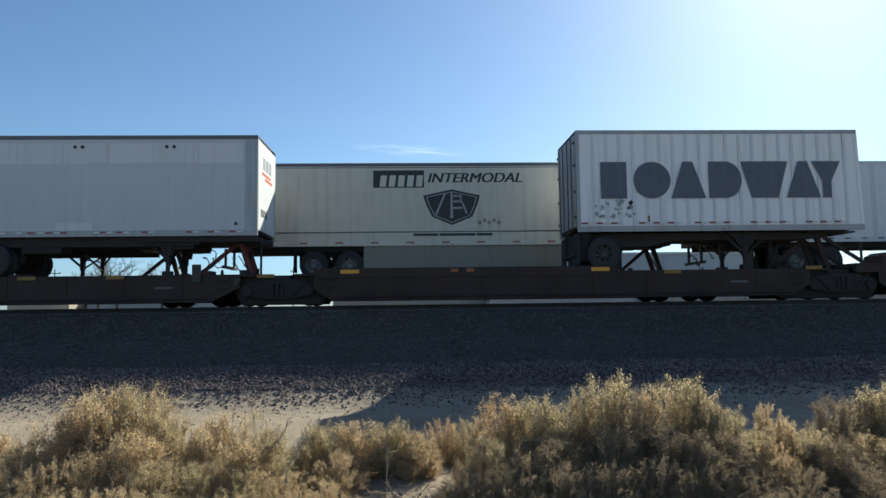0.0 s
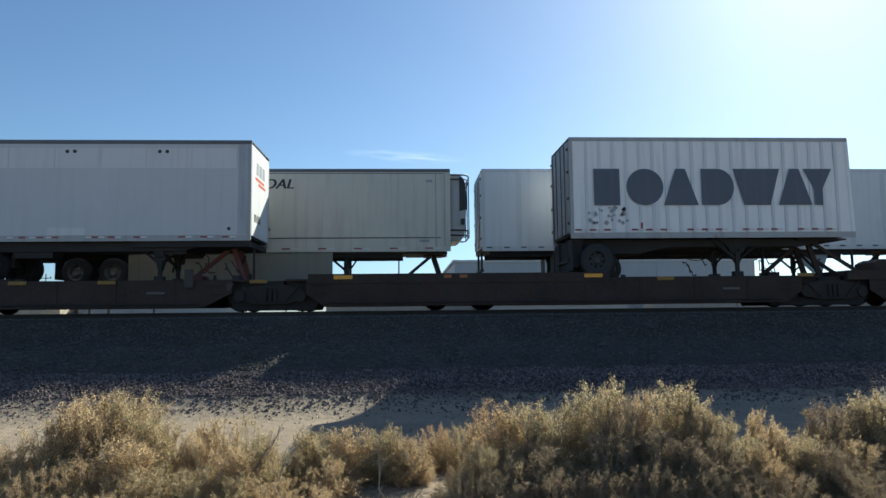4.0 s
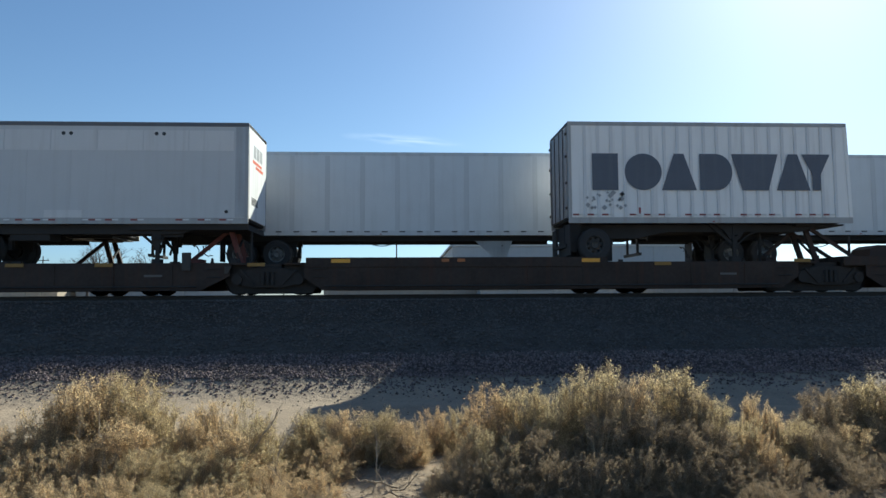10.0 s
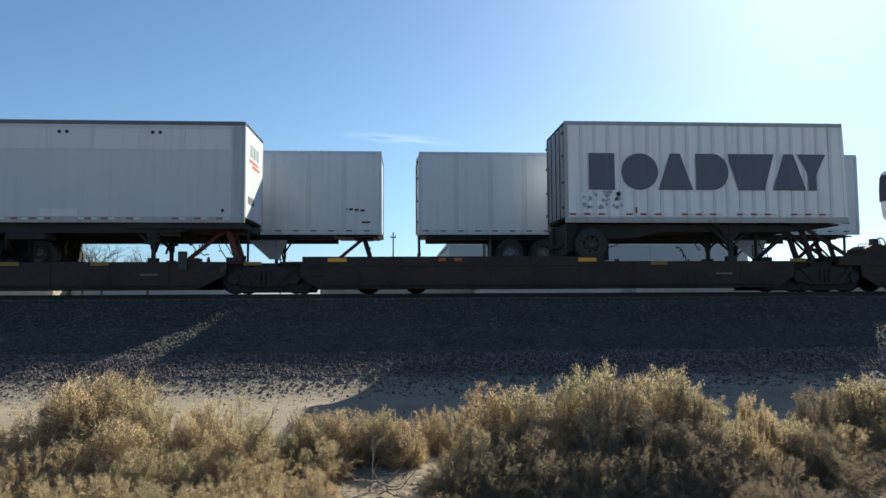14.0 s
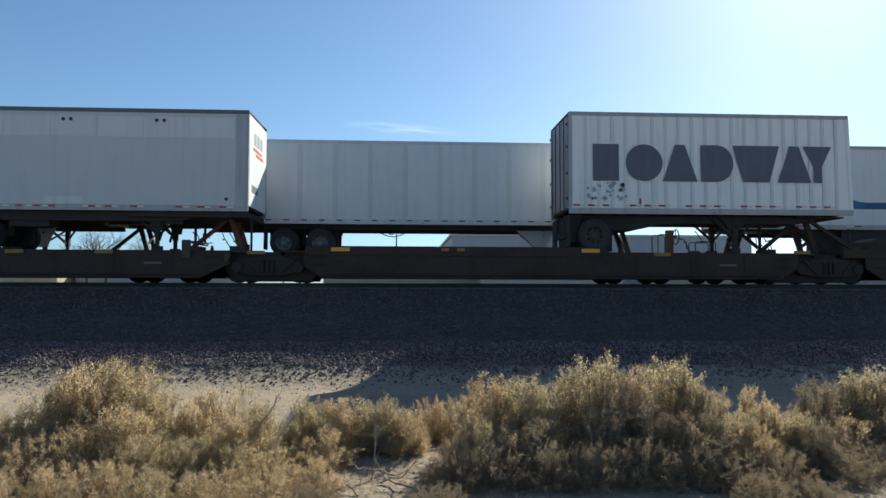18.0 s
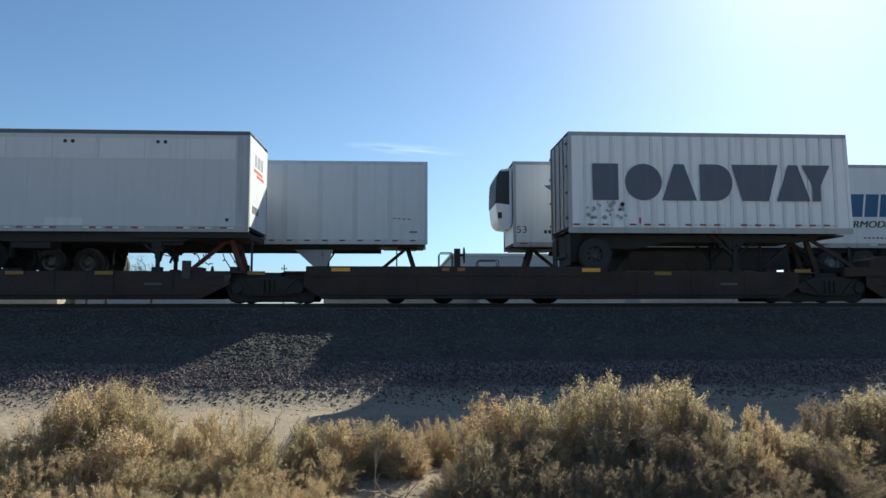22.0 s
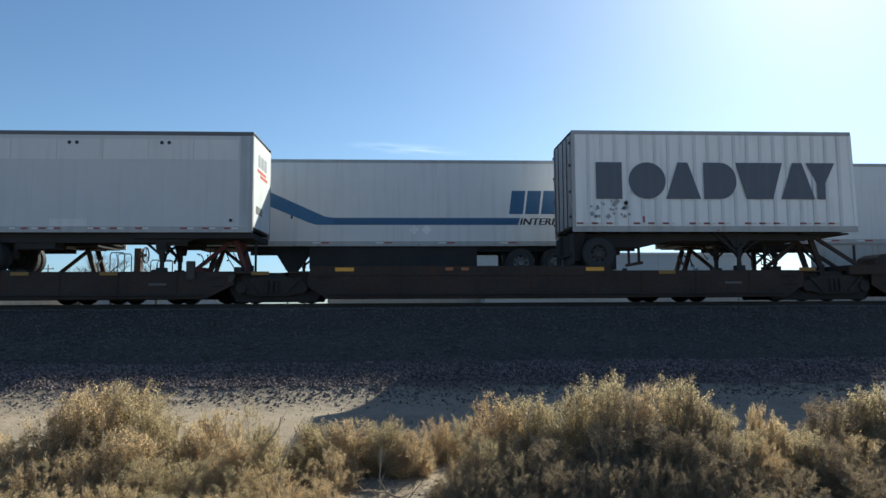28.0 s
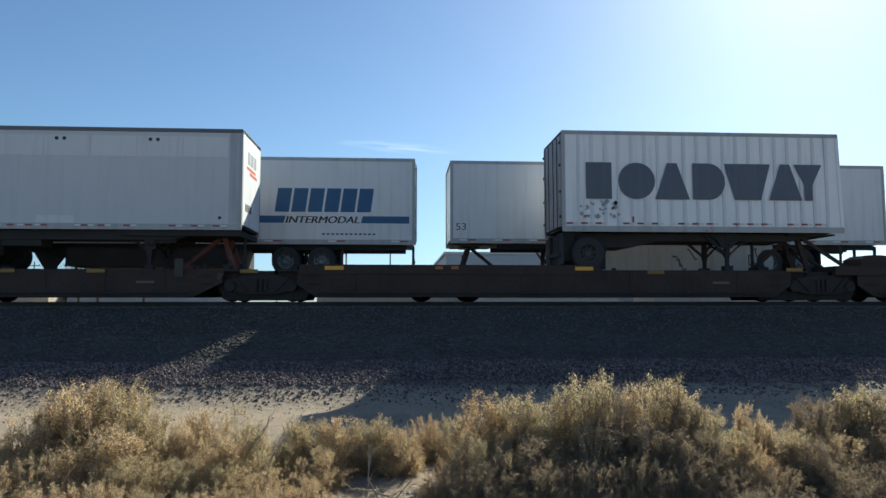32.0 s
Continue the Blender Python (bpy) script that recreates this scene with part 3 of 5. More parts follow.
def side_frame_mesh():
    bm = B()
    prism(bm, [(-1.05, 0.42), (-0.85, 0.32), (-0.45, 0.22), (0.45, 0.22), (0.85, 0.32), (1.05, 0.42), (1.05, 0.60), (0.8, 0.66), (0.35, 0.78), (-0.35, 0.78), (-0.8, 0.66), (-1.05, 0.60)], -0.07, 0.07)
    for x in (-0.87, 0.87):
        tube(bm, (x, -0.13, 0.44), (x, 0.12, 0.44), 0.15, 14)
    for x in (-0.14, 0.0, 0.14):
        tube(bm, (x, -0.10, 0.30), (x, -0.10, 0.66), 0.055, 10)
    return mesh_of("side_frame", bm, BOGIE)


WHEELSET, SIDE_FRAME = wheelset_mesh(), side_frame_mesh()
ROLLING = []


def bogie(car, x, moving, left=1.2, right=1.2, low=0.24):
    b = new("bogie")
    b.parent, b.matrix_basis = car, pose(x, 0, 0)
    for y in (-1.02, 1.02):
        part("side_frame", SIDE_FRAME, None, b, at=pose(0, y, 0, 0, 0, 0 if y < 0 else 180))
    # added plates behind the side frames fill the bogie's dark silhouette
    for y in (-0.90, 0.86):
        part("guard_plate", prism(B(), [(-left, 0.42), (-left + 0.2, low), (right - 0.2, low), (right, 0.42), (right, 0.90), (-left, 0.90)], y, y + 0.04), BOGIE, b, "added dark plate filling the bogie's silhouette")
    part("bolster", box(B(), -0.22, 0.22, -1.0, 1.0, 0.42, 0.80), BOGIE, b, bevel=0.02)
    for dx in (-0.87, 0.87):
        part("brake_beam", beam(B(), (dx * 0.45, -1.12, 0.30), (dx * 0.9, -1.12, 0.72), 0.04, 0.06), BOGIE, b)
        w = part("wheelset", WHEELSET, None, b, at=pose(dx, 0, 0.42))
        if moving:
            ROLLING.append((w, dx))


def hitch(car, x, s, z, h=1.14, paint=None):
    """The stand that carries a trailer's king pin: an upright pair and a raking strut; s points to the strut's foot."""
    paint = paint or HITCH_DARK
    k = part("trailer_hitch", box(B(), x - 0.35, x + 0.35, -0.45, 0.45, z + h - 0.10, z + h), paint, car, "king pin stand", bevel=0.02)
    for y in (-0.38, 0.38):
        part("upright", beam(B(), (x - 0.02 * s, y, z + h - 0.06), (x - 0.36 * s, y, z), 0.10, 0.15), paint, k)
    part("raking_strut", beam(B(), (x + 0.08 * s, 0, z + h - 0.08), (x + 1.24 * s, 0, z + 0.10), 0.10, 0.11), paint, k)
    part("strut_foot", box(B(), x + 1.10 * s - 0.12, x + 1.10 * s + 0.22, -0.3, 0.3, z, z + 0.16), paint, k)
    part("release_arm", beam(B(), (x - 0.5 * s, -0.2, z), (x - 0.5 * s, -0.2, z + 0.22), 0.06, 0.10), DARK, k)
    part("tie_bar", beam(B(), (x - 0.2 * s, -0.4, z + 0.25), (x - 0.2 * s, 0.4, z + 0.8), 0.05, 0.06), DARK, k)
    return k


PLATE = mesh_of("reflector_plate", box(B(), -0.27, 0.27, -0.012, 0, -0.055, 0.055), YELLOW)
PLATE_DIM = mesh_of("reflector_plate", box(B(), -0.25, 0.25, -0.012, 0, -0.05, 0.05), FADED_YELLOW)
PLATE_SMALL = mesh_of("reflector_plate", box(B(), -0.11, 0.11, -0.012, 0, -0.045, 0.045), AMBER)


def platform(car, x0, x1, raised=None, cut=0.5, heel=0.45, sill=0.20, deck=DECK, plates=(), hitch_at=None, small=(), dim=()):
    """One platform of an articulated flatcar between two bogies, in the car's space (y = 0 on the track's middle)."""
    hw = 1.22
    p = new("platform")
    p.parent = car
    a, b = x0 + 1.05, x1 - 1.05
    for s, nm in ((-1, "side_sill"), (1, "side_sill")):
        y0, y1 = s * hw, s * (hw - 0.05)
        pts = [(a, deck - 0.45), (a + 0.5, sill), (b - cut, sill), (b, deck - heel), (b, deck - 0.02), (a, deck - 0.02)]
        part(nm, prism(B(), pts, min(y0, y1), max(y0, y1)), RUST, p)
        part("sill_flange", box(B(), a + 0.5, b - cut, s * hw + 0.09 * s, s * hw - 0.1 * s, sill - 0.015, sill + 0.012), RUST, p)
    part("deck", box(B(), a - 0.6, b + 0.6, -hw + 0.06, hw - 0.06, deck - 0.06, deck), RUST, p, bevel=0.008)
    part("centre_sill", box(B(), x0 + 0.2, x1 - 0.2, -0.35, 0.35, 0.50, deck - 0.06), RUST, p)
    n = int((b - a) / 1.6)
    for i in range(1, n):
        x = a + (b - a) * i / n
        part("stiffener", box(B(), x - 0.03, x + 0.03, -hw - 0.02, -hw - 0.002, sill + 0.02, deck - 0.03), RUST, p)
        part("cross_bearer", box(B(), x - 0.06, x + 0.06, -hw + 0.06, hw - 0.06, 0.42, deck - 0.065), RUST, p)
    part("end_plate", box(B(), x0 + 0.35, a - 0.61, -0.9, 0.9, deck - 0.14, deck - 0.02), RUST, p)
    part("end_plate", box(B(), b + 0.61, x1 - 0.35, -0.9, 0.9, deck - 0.14, deck - 0.02), RUST, p)
    if raised:
        r0, r1, rz = raised
        for s in (-1, 1):
            part("raised_side", box(B(), r0, r1, s * (hw + 0.03), s * (hw - 0.10), deck - 0.14, rz), RUST, p, "rust brown raised wheel guide", bevel=0.01)
        part("raised_end", box(B(), r0, r0 + 0.06, -hw + 0.11, hw - 0.11, deck + 0.001, rz), RUST, p)
    for x, z in plates:
        part("reflector_plate", PLATE, None, p, "yellow reflector plate", at=pose(x, -hw - 0.048, z))
    for x, z in dim:
        part("reflector_plate", PLATE_DIM, None, p, "dirty yellow reflector plate", at=pose(x, -hw - 0.048, z))
    for x, z in small:
        part("reflector_plate", PLATE_SMALL, None, p, "faded orange reflector plate", at=pose(x, -hw - 0.048, z))
    part("brake_pipe", tube(B(), (a + 0.6, -hw - 0.07, sill + 0.09), (b - cut - 0.15, -hw - 0.07, sill + 0.09), 0.022, 6), DARK, p)
    for x in (a + 0.25, b - 0.65):
        for z in (deck - 0.42, deck - 0.18):
            part("grab_iron", tube(B(), (x, -hw - 0.06, z), (x + 0.4, -hw - 0.06, z), 0.012, 6), DARK, p)
    part("brake_cylinder", tube(B(), (a + 2.1, -hw - 0.02, 0.52), (a + 2.1, -hw + 0.2, 0.52), 0.16, 16), RUST, p)
    random.seed(int(x0 * 7) + 3)
    for i in range(9):
        x = random.uniform(a + 0.3, b - 0.3)
        w, h = random.uniform(0.08, 0.45), random.uniform(0.03, 0.09)
        part("deck_fitting", box(B(), x, x + w, -hw + 0.08, -hw + 0.18, deck, deck + h), DARK, p)
    for x in (b - 2.4,):
        z = deck - 0.40
        part("stencil_bar", box(B(), x, x + 0.5, -hw - 0.006, -hw - 0.001, z, z + 0.06), STENCIL, p, "faded stencilled mark")
    if hitch_at:
        hitch(car, hitch_at[0], hitch_at[1], deck, 1.14, hitch_at[2] if len(hitch_at) > 2 else None)
    return p


TRACK_1, TRACK_2 = NEAR_Y + 1.22, FAR_Y + 1.22
car_near = thing("articulated_flatcar", "rust brown articulated flatcar standing on the nearer track", "flatcar", pose(0, TRACK_1, 0))
B1, B2 = -4.0, 12.75
platform(car_near, B1 - 16.8, B1, sill=0.155, cut=0.78, heel=0.38, dim=((-11.0, 0.87), (-8.55, 0.87)), hitch_at=(-5.28, -1, ORANGE))
platform(car_near, B1, B2, sill=0.155, raised=(-2.9, 5.9, 1.07), plates=((-1.90, 0.97), (5.40, 0.97)), dim=((7.55, 0.87), (-4.3, 0.87)), small=((1.12, 0.98), (1.58, 0.98)), hitch_at=(12.43, -1))
platform(car_near, B2, B2 + 16.8, sill=0.155, raised=(13.1, 22.0, 1.07), dim=((11.80, 0.95),))
for bx in (B1 - 16.8, B1, B2, B2 + 16.8):
    bogie(car_near, bx, False, 2.05 if bx == B2 else 1.25, 1.2 if bx == B2 else 1.45, 0.045)

part("hitch_jack", box(B(), -6.38, -6.13, -1.32, -1.245, 0.70, 1.22), JACK_GREY, car_near, "dusty grey winding box", bevel=0.015)
part("corner_gusset", prism(B(), [(-5.19, 0.62), (-5.10, 0.62), (-4.99, 0.82), (-5.19, 0.82)], -1.28, -1.25), JACK_GREY, car_near, "grey corner gusset")
part("stand_post", tube(B(), (-4.62, -0.45, 0.5), (-4.62, -0.45, 1.95), 0.035, 8), DARK, car_near)
part("stand_post", tube(B(), (11.19, 0.0, 0.9), (11.19, 0.0, 1.98), 0.05, 8), DARK, car_near)
for y in (-0.55, 0.55):
    part("side_brace", beam(B(), (12.52, y, 1.96), (14.05, y, 0.97), 0.08, 0.10), HITCH_DARK, car_near)
part("folded_hitch", prism(B(), [(14.45, 0.93), (17.6, 0.93), (17.2, 1.22), (16.2, 1.30), (15.2, 1.46), (14.75, 1.46), (14.5, 1.34)], -0.45, 0.45), HITCH_DARK, car_near, "trailer stand folded onto the deck")
part("stand_post", tube(B(), (13.92, -0.3, 0.9), (13.92, -0.3, 1.75), 0.04, 8), DARK, car_near)
part("deck_stop", box(B(), -5.09, -4.90, -1.1, -0.7, 0.925, 1.06), DARK, car_near)
part("deck_knob", tube(B(), (-5.64, -0.9, 0.92), (-5.64, -0.9, 1.08), 0.06, 8, 0.03), DARK, car_near)
random.seed(31)
for x0, n in ((-5.9, 6), (11.3, 4), (9.0, 3)):
    for i in range(n):
        x, y = x0 + random.uniform(-0.45, 0.6), random.uniform(-0.6, 0.6)
        hose = [Vector((x, y, 1.0 + random.uniform(0.3, 0.8)))]
        for k in range(7):
            hose.append(hose[-1] + Vector((random.uniform(-0.04, 0.12), random.uniform(-0.05, 0.05), -0.06 + 0.10 * math.sin(k * 1.3 + i))))
        part("brake_hose", sweep(B(), hose, 0.016, 0.016), RUBBER, car_near)

# ---- vehicles of the passing train: u is the place of each along the train; the train's own motion is added in motions() ----
S = 0.94
MOVING = []


def passing(u, **kw):
    label = kw.pop("label")
    m = pose(u * S, FAR_Y, DECK)
    t, fx = trailer(label, m, 16.15, **kw)
    MOVING.append((t, u * S, FAR_Y, DECK))
    return t, fx


UP, UC, UD, UE, UF = -7.25, 11.13, 29.70, 50.13, 68.64
passing(UP - 18.4, label="plain white trailer of the passing train", nose_right=True, skin=BG_WHITE, tandem_at=3.87)
prime, fx = passing(UP, label="cream refrigerated trailer with black shield emblem and grey side skirt", nose_right=True, skin=CREAM, post=None, rail=CREAM, top=RAIL_DARK, tandem_at=3.87, gear=True, spacing=1.28)
reefer_unit(prime, fx, 16.15, False)
part("belt_rail", box(B(), 0.2, 15.8, -0.024, 0.003, 1.66, 1.72), CREAM, prime)
part("belt_groove", box(B(), 0.2, 15.8, -0.006, 0.003, 1.62, 1.655), RAIL_DARK, prime)
part("top_groove", box(B(), 0.2, 15.9, -0.006, 0.003, 3.93, 3.955), RAIL_DARK, prime)
for x in (15.62, 15.93):
    part("corner_seam", box(B(), x, x + 0.03, -0.008, 0.003, 1.33, 3.98), RAIL_GREY, prime)
part("side_skirt", box(B(), 5.0, 12.0, 0.05, 0.07, 0.12, 1.148), SKIRT, prime, "grey aerodynamic side skirt")
for x0, x1, z in ((15.28, 15.52, 3.62), (15.05, 15.40, 1.48)):
    emblem(prime, "block", x0, z, x1 - x0, 0.09, 0.0, GREY_VINYL, "small grey mark")
EMB = -2.10
emblem(prime, "block", 7.44 + EMB, 3.22, 1.80, 0.62, 0.002, BLACK_VINYL, "black block emblem")
for i in range(5):
    emblem(prime, "slant", 7.66 + EMB + i * 0.32, 3.26, 0.27, 0.40, -0.002, CREAM, "cream emblem block")
lettering("lettering", "INTERMODAL", 0.34, prime, BLACK_VINYL, 9.38 + EMB, 3.40, 0.0, shear=0.25, width=3.35, bold=0.018)
SH = [(x + EMB, z - 0.05) for x, z in [(9.20, 2.98), (9.32, 2.62), (9.52, 2.22), (10.22, 1.92), (10.94, 2.22), (11.12, 2.62), (11.22, 2.98), (10.22, 3.20)]]
part("shield_emblem", prism(B(), SH, -0.002, 0.002), BLACK_VINYL, prime, "black shield shape")
inner = [(10.22 + EMB + (x - 10.22 - EMB) * 0.90, 2.53 + (z - 2.53) * 0.88) for x, z in SH]
part("shield_inner", prism(B(), inner, -0.005, -0.002), GREY_VINYL, prime, "grey inner shield")
inner = [(10.22 + EMB + (x - 10.22 - EMB) * 0.86, 2.53 + (z - 2.53) * 0.83) for x, z in SH]
part("shield_field", prism(B(), inner, -0.008, -0.005), BLACK_VINYL, prime, "black shield field")
for pts in ([(9.62, 2.25), (9.68, 2.22), (10.02, 3.02), (9.94, 3.0)], [(10.16, 2.12), (10.26, 2.12), (10.24, 3.06), (10.18, 3.06)], [(10.72, 2.26), (10.78, 2.3), (10.50, 2.95), (10.44, 2.95)]):
    part("emblem_stripe", prism(B(), [(x + EMB, z) for x, z in pts], -0.011, -0.008), GREY_VINYL, prime, "grey stripe")
for z in (2.45, 2.68, 2.88):
    emblem(prime, "block", 10.26 + EMB, z, 0.32, 0.07, -0.008, GREY_VINYL, "grey stripe")
for x0, x1 in ((6.75, 7.62), (7.66, 8.95), (8.99, 9.55)):
    bar(prime, x0, x1, 1.49, 1.58, BLACK_VINYL)
for i in range(5):
    x, z = 11.2 + EMB + i * 0.17, 1.95 + 0.08 * (i % 2)
    part("placard", prism(B(), [(x - 0.09, z), (x, z - 0.09), (x + 0.09, z), (x, z + 0.09)], 0.0, 0.004), SKIRT, prime)

silver, fx = passing(UC, label="silver grey plate trailer with broad vertical seams", nose_right=True, skin=ALU, rail=ALU_POST, top=ALU_POST, post_w=0.17, tandem_at=3.87, plate=True, clips=True)
for i in range(4):
    bar(silver, 14.8 + i * 0.2, 14.95 + i * 0.2, 2.02 - i * 0.02, 2.10 - i * 0.02, BLACK_VINYL)
bar(silver, 15.45, 15.75, 1.55, 1.62, BLACK_VINYL)
for x0, x1, sag in ((6.2, 7.6, 0.22), (7.3, 8.9, 0.30), (8.5, 9.6, 0.2)):
    cable = [Vector((x0 + (x1 - x0) * f, 0.9, 1.14 - sag * 4 * f * (1 - f))) for f in [i / 10 for i in range(11)]]
    part("hanging_cable", sweep(B(), cable, 0.017, 0.017), RUBBER, silver)
silver_b, fx = passing(UD, label="silver grey plate trailer with scuffed door end", nose_right=True, skin=ALU, rail=ALU_POST, top=ALU_POST, post_w=0.17, tandem_at=3.87, plate=True, clips=True)
for i in range(4):
    bar(silver_b, 14.92 + i * 0.17, 15.04 + i * 0.17, 2.04 - i * 0.01, 2.10 - i * 0.01, GREY_VINYL)
for x0, x1, sag in ((5.3, 6.7, 0.20), (6.1, 7.9, 0.34), (6.6, 7.3, 0.26), (7.2, 8.8, 0.16)):
    cable = [Vector((x0 + (x1 - x0) * f, 0.85, 1.14 - sag * 4 * f * (1 - f) + 0.03 * math.sin(9 * f))) for f in [i / 12 for i in range(13)]]
    part("hanging_cable", sweep(B(), cable, 0.017, 0.017), RUBBER, silver_b)
bar(silver_b, 15.50, 15.78, 1.56, 1.62, STENCIL)

marten, fx = passing(UE, label="white refrigerated trailer with blue stripe and arrow emblem", nose_right=False, skin=BG_WHITE, post=None, top=RAIL_GREY, tandem_at=3.87, spacing=1.6, floor=1.08, roof=4.16, tape=2.2)
part("gear_side_plate", prism(B(), [(3.38, 0.22), (3.78, 0.22), (4.15, 0.72), (4.55, 1.07), (2.85, 1.07)], 0.34, 0.36), DARK, marten, "dark tapered landing gear plate")
reefer_unit(marten, fx, 16.15, True)
part("blue_stripe", prism(B(), [(5.05, 1.83), (15.95, 1.83), (15.95, 2.08), (5.05, 2.08)], -0.002, 0.003), NAVY, marten, "dark blue stripe")
part("swoosh_emblem", prism(B(), [(1.52, 3.02), (4.20, 1.90), (4.45, 1.83), (5.05, 1.83), (5.05, 2.08), (4.75, 2.12), (1.86, 3.42)], -0.002, 0.003), SWOOSH, marten, "blue slanting band")
ARROW = [(1.10, 3.29), (1.42, 3.05), (1.52, 2.58), (1.76, 2.98), (2.28, 3.08), (1.74, 3.25), (1.88, 3.55), (1.45, 3.32)]
part("arrow_outline", prism(B(), [(1.60 + (x - 1.60) * 1.12, 3.13 + (z - 3.13) * 1.12) for x, z in ARROW], -0.005, -0.002), WHITE, marten, "white arrow outline")
part("arrow_emblem", prism(B(), ARROW, -0.008, -0.005), NAVY, marten, "dark blue arrow shape")
for i in range(6):
    emblem(marten, "slant", 11.25 + i * 0.57, 2.22, 0.60, 0.84, 0.0, NAVY, "dark blue slanted emblem block")
part("stripe_gap", prism(B(), [(11.56, 1.82), (14.24, 1.82), (14.32, 2.09), (11.64, 2.09)], -0.004, -0.002), BG_WHITE, marten, "white break in the stripe")
lettering("lettering", "INTERMODAL", 0.24, marten, BLACK_VINYL, 11.64, 1.83, -0.006, shear=0.22, width=2.56, bold=0.014)
part("belly_box", box(B(), 4.2, 10.1, 0.10, 2.3, 0.30, 1.14), DARK, marten, "dark box below the floor")
lettering("lettering", "53", 0.24, marten, BLACK_VINYL, 0.12, 1.58, 0.0, width=0.36)
for i in range(5):
    bar(marten, 1.1 + i * 0.15, 1.21 + i * 0.15, 1.56, 1.68, BLACK_VINYL)
for i in range(12):
    bar(marten, 12.9 + i * 0.16, 13.0 + i * 0.16, 1.42, 1.47, BLACK_VINYL)
bar(marten, 3.55, 3.62, 2.05, 2.35, BLACK_VINYL)
for x in (7.86, 8.31):
    part("placard", prism(B(), [(x - 0.18, 1.66), (x, 1.48), (x + 0.18, 1.66), (x, 1.84)], 0.0, 0.003), WHITE, marten, "white square placard")

last, fx = passing(UF, label="plain white trailer following in the passing train", nose_right=False, skin=BG_WHITE, post=None, tandem_at=3.87, spacing=1.3)
part("side_skirt", box(B(), 4.85, 11.8, 0.05, 0.07, 0.12, 1.148), RAIL_GREY, last, "grey aerodynamic side skirt")
lettering("lettering", "53", 0.24, last, BLACK_VINYL, 0.2, 1.62, 0.0, width=0.36)

car_a = thing("articulated_flatcar", "dark articulated flatcar carrying trailers in the passing train", "flatcar", pose(0, TRACK_2, 0))
JOINTS_A = [u * S for u in (-26.4, -8.2, 10.3, 28.7, 46.6)]
for a, b, back in zip(JOINTS_A, JOINTS_A[1:], (1.1, 0.95, 1.05, 0.45)):
    platform(car_a, a, b, hitch_at=(b - back, -1), dim=((a + 3.0, 0.82), (b - 4.0, 0.82)))
for x in JOINTS_A:
    bogie(car_a, x, True)
car_b = thing("articulated_flatcar", "dark articulated flatcar behind it in the passing train", "flatcar", pose(0, TRACK_2, 0))
JOINTS_B = [u * S for u in (50.6, 68.5, 86.9)]
for a, b, back in zip(JOINTS_B, JOINTS_B[1:], (0.4, 0.9)):
    platform(car_b, a, b, hitch_at=(a + back, 1), dim=((a + 3.0, 0.82), (b - 4.0, 0.82)))
for x in JOINTS_B:
    bogie(car_b, x, True)
# the end of the car with its brake wheel and rails
ex = 48.07 * S
brake = part("brake_stand", box(box(B(), ex - 0.12, ex + 0.10, -0.52, -0.28, 0.7, 2.0), ex - 1.1, ex + 0.1, -0.6, 0.6, 0.70, 0.80), HITCH_DARK, car_a, "dark brown brake stand")
wheel_at = Vector((ex + 0.24, -0.4, 1.76))
rim_pts = [wheel_at + Vector((0, 0.28 * math.sin(2 * math.pi * i / 24), 0.28 * math.cos(2 * math.pi * i / 24))) for i in range(25)]
brake_wheel = part("brake_wheel", sweep(B(), rim_pts, 0.024, 0.024), DARK, brake)
part("hub", tube(B(), wheel_at - Vector((0.15, 0, 0)), wheel_at + Vector((0.03, 0, 0)), 0.05, 10), DARK, brake_wheel)
for i in (0, 8, 16):
    part("spoke", tube(B(), wheel_at, rim_pts[i], 0.016, 6), DARK, brake_wheel)
for car, x0, x1, z in ((car_a, ex - 0.70, ex - 0.22, 1.80), (car_b, ex + 0.68, ex + 1.42, 1.54)):
    for y in (-1.1, -0.5):
        bar_pts = [Vector(p) for p in ((x0, y, 0.8), (x0, y, z - 0.06), (x0 + 0.05, y, z), (x1 - 0.05, y, z), (x1, y, z - 0.06), (x1, y, 0.8))]
        part("hand_rail", sweep(B(), bar_pts, 0.018, 0.018), DARK, car)
part("end_box", box(B(), ex + 0.62, ex + 0.95, -0.9, -0.5, 0.93, 1.22), DARK, car_b, bevel=0.02)
part("coupler", box(B(), 46.9 * S, 50.2 * S, -0.15, 0.15, 0.62, 0.88), BOGIE, car_a)
MOVING += [(car_a, 0.0, TRACK_2, 0.0), (car_b, 0.0, TRACK_2, 0.0)]

# ---- ground, tracks ----
PROFILE = ((-5000.0, -2.05), (13.0, -2.05), (13.5, -1.99), (14.05, -1.83), (14.8, -1.52), (17.28, -0.745), (18.5, -0.168), (28.4, -0.168), (31.0, -1.16), (9000.0, -1.16))


def ground_height(x, y):
    """The plain, the bank of the railway and its flat top."""
    for (y0, z0), (y1, z1) in zip(PROFILE, PROFILE[1:]):
        if y <= y1:
            z = z0 + (z1 - z0) * (y - y0) / (y1 - y0)
            break
    else:
        z = PROFILE[-1][1]
    if -60 < x < 60 and y < 18.4:
        z += 0.05 * noise.noise(Vector((x * 0.7, y * 0.7, 0))) + 0.025 * noise.noise(Vector((x * 2.7, y * 2.7, 3)))
    return z


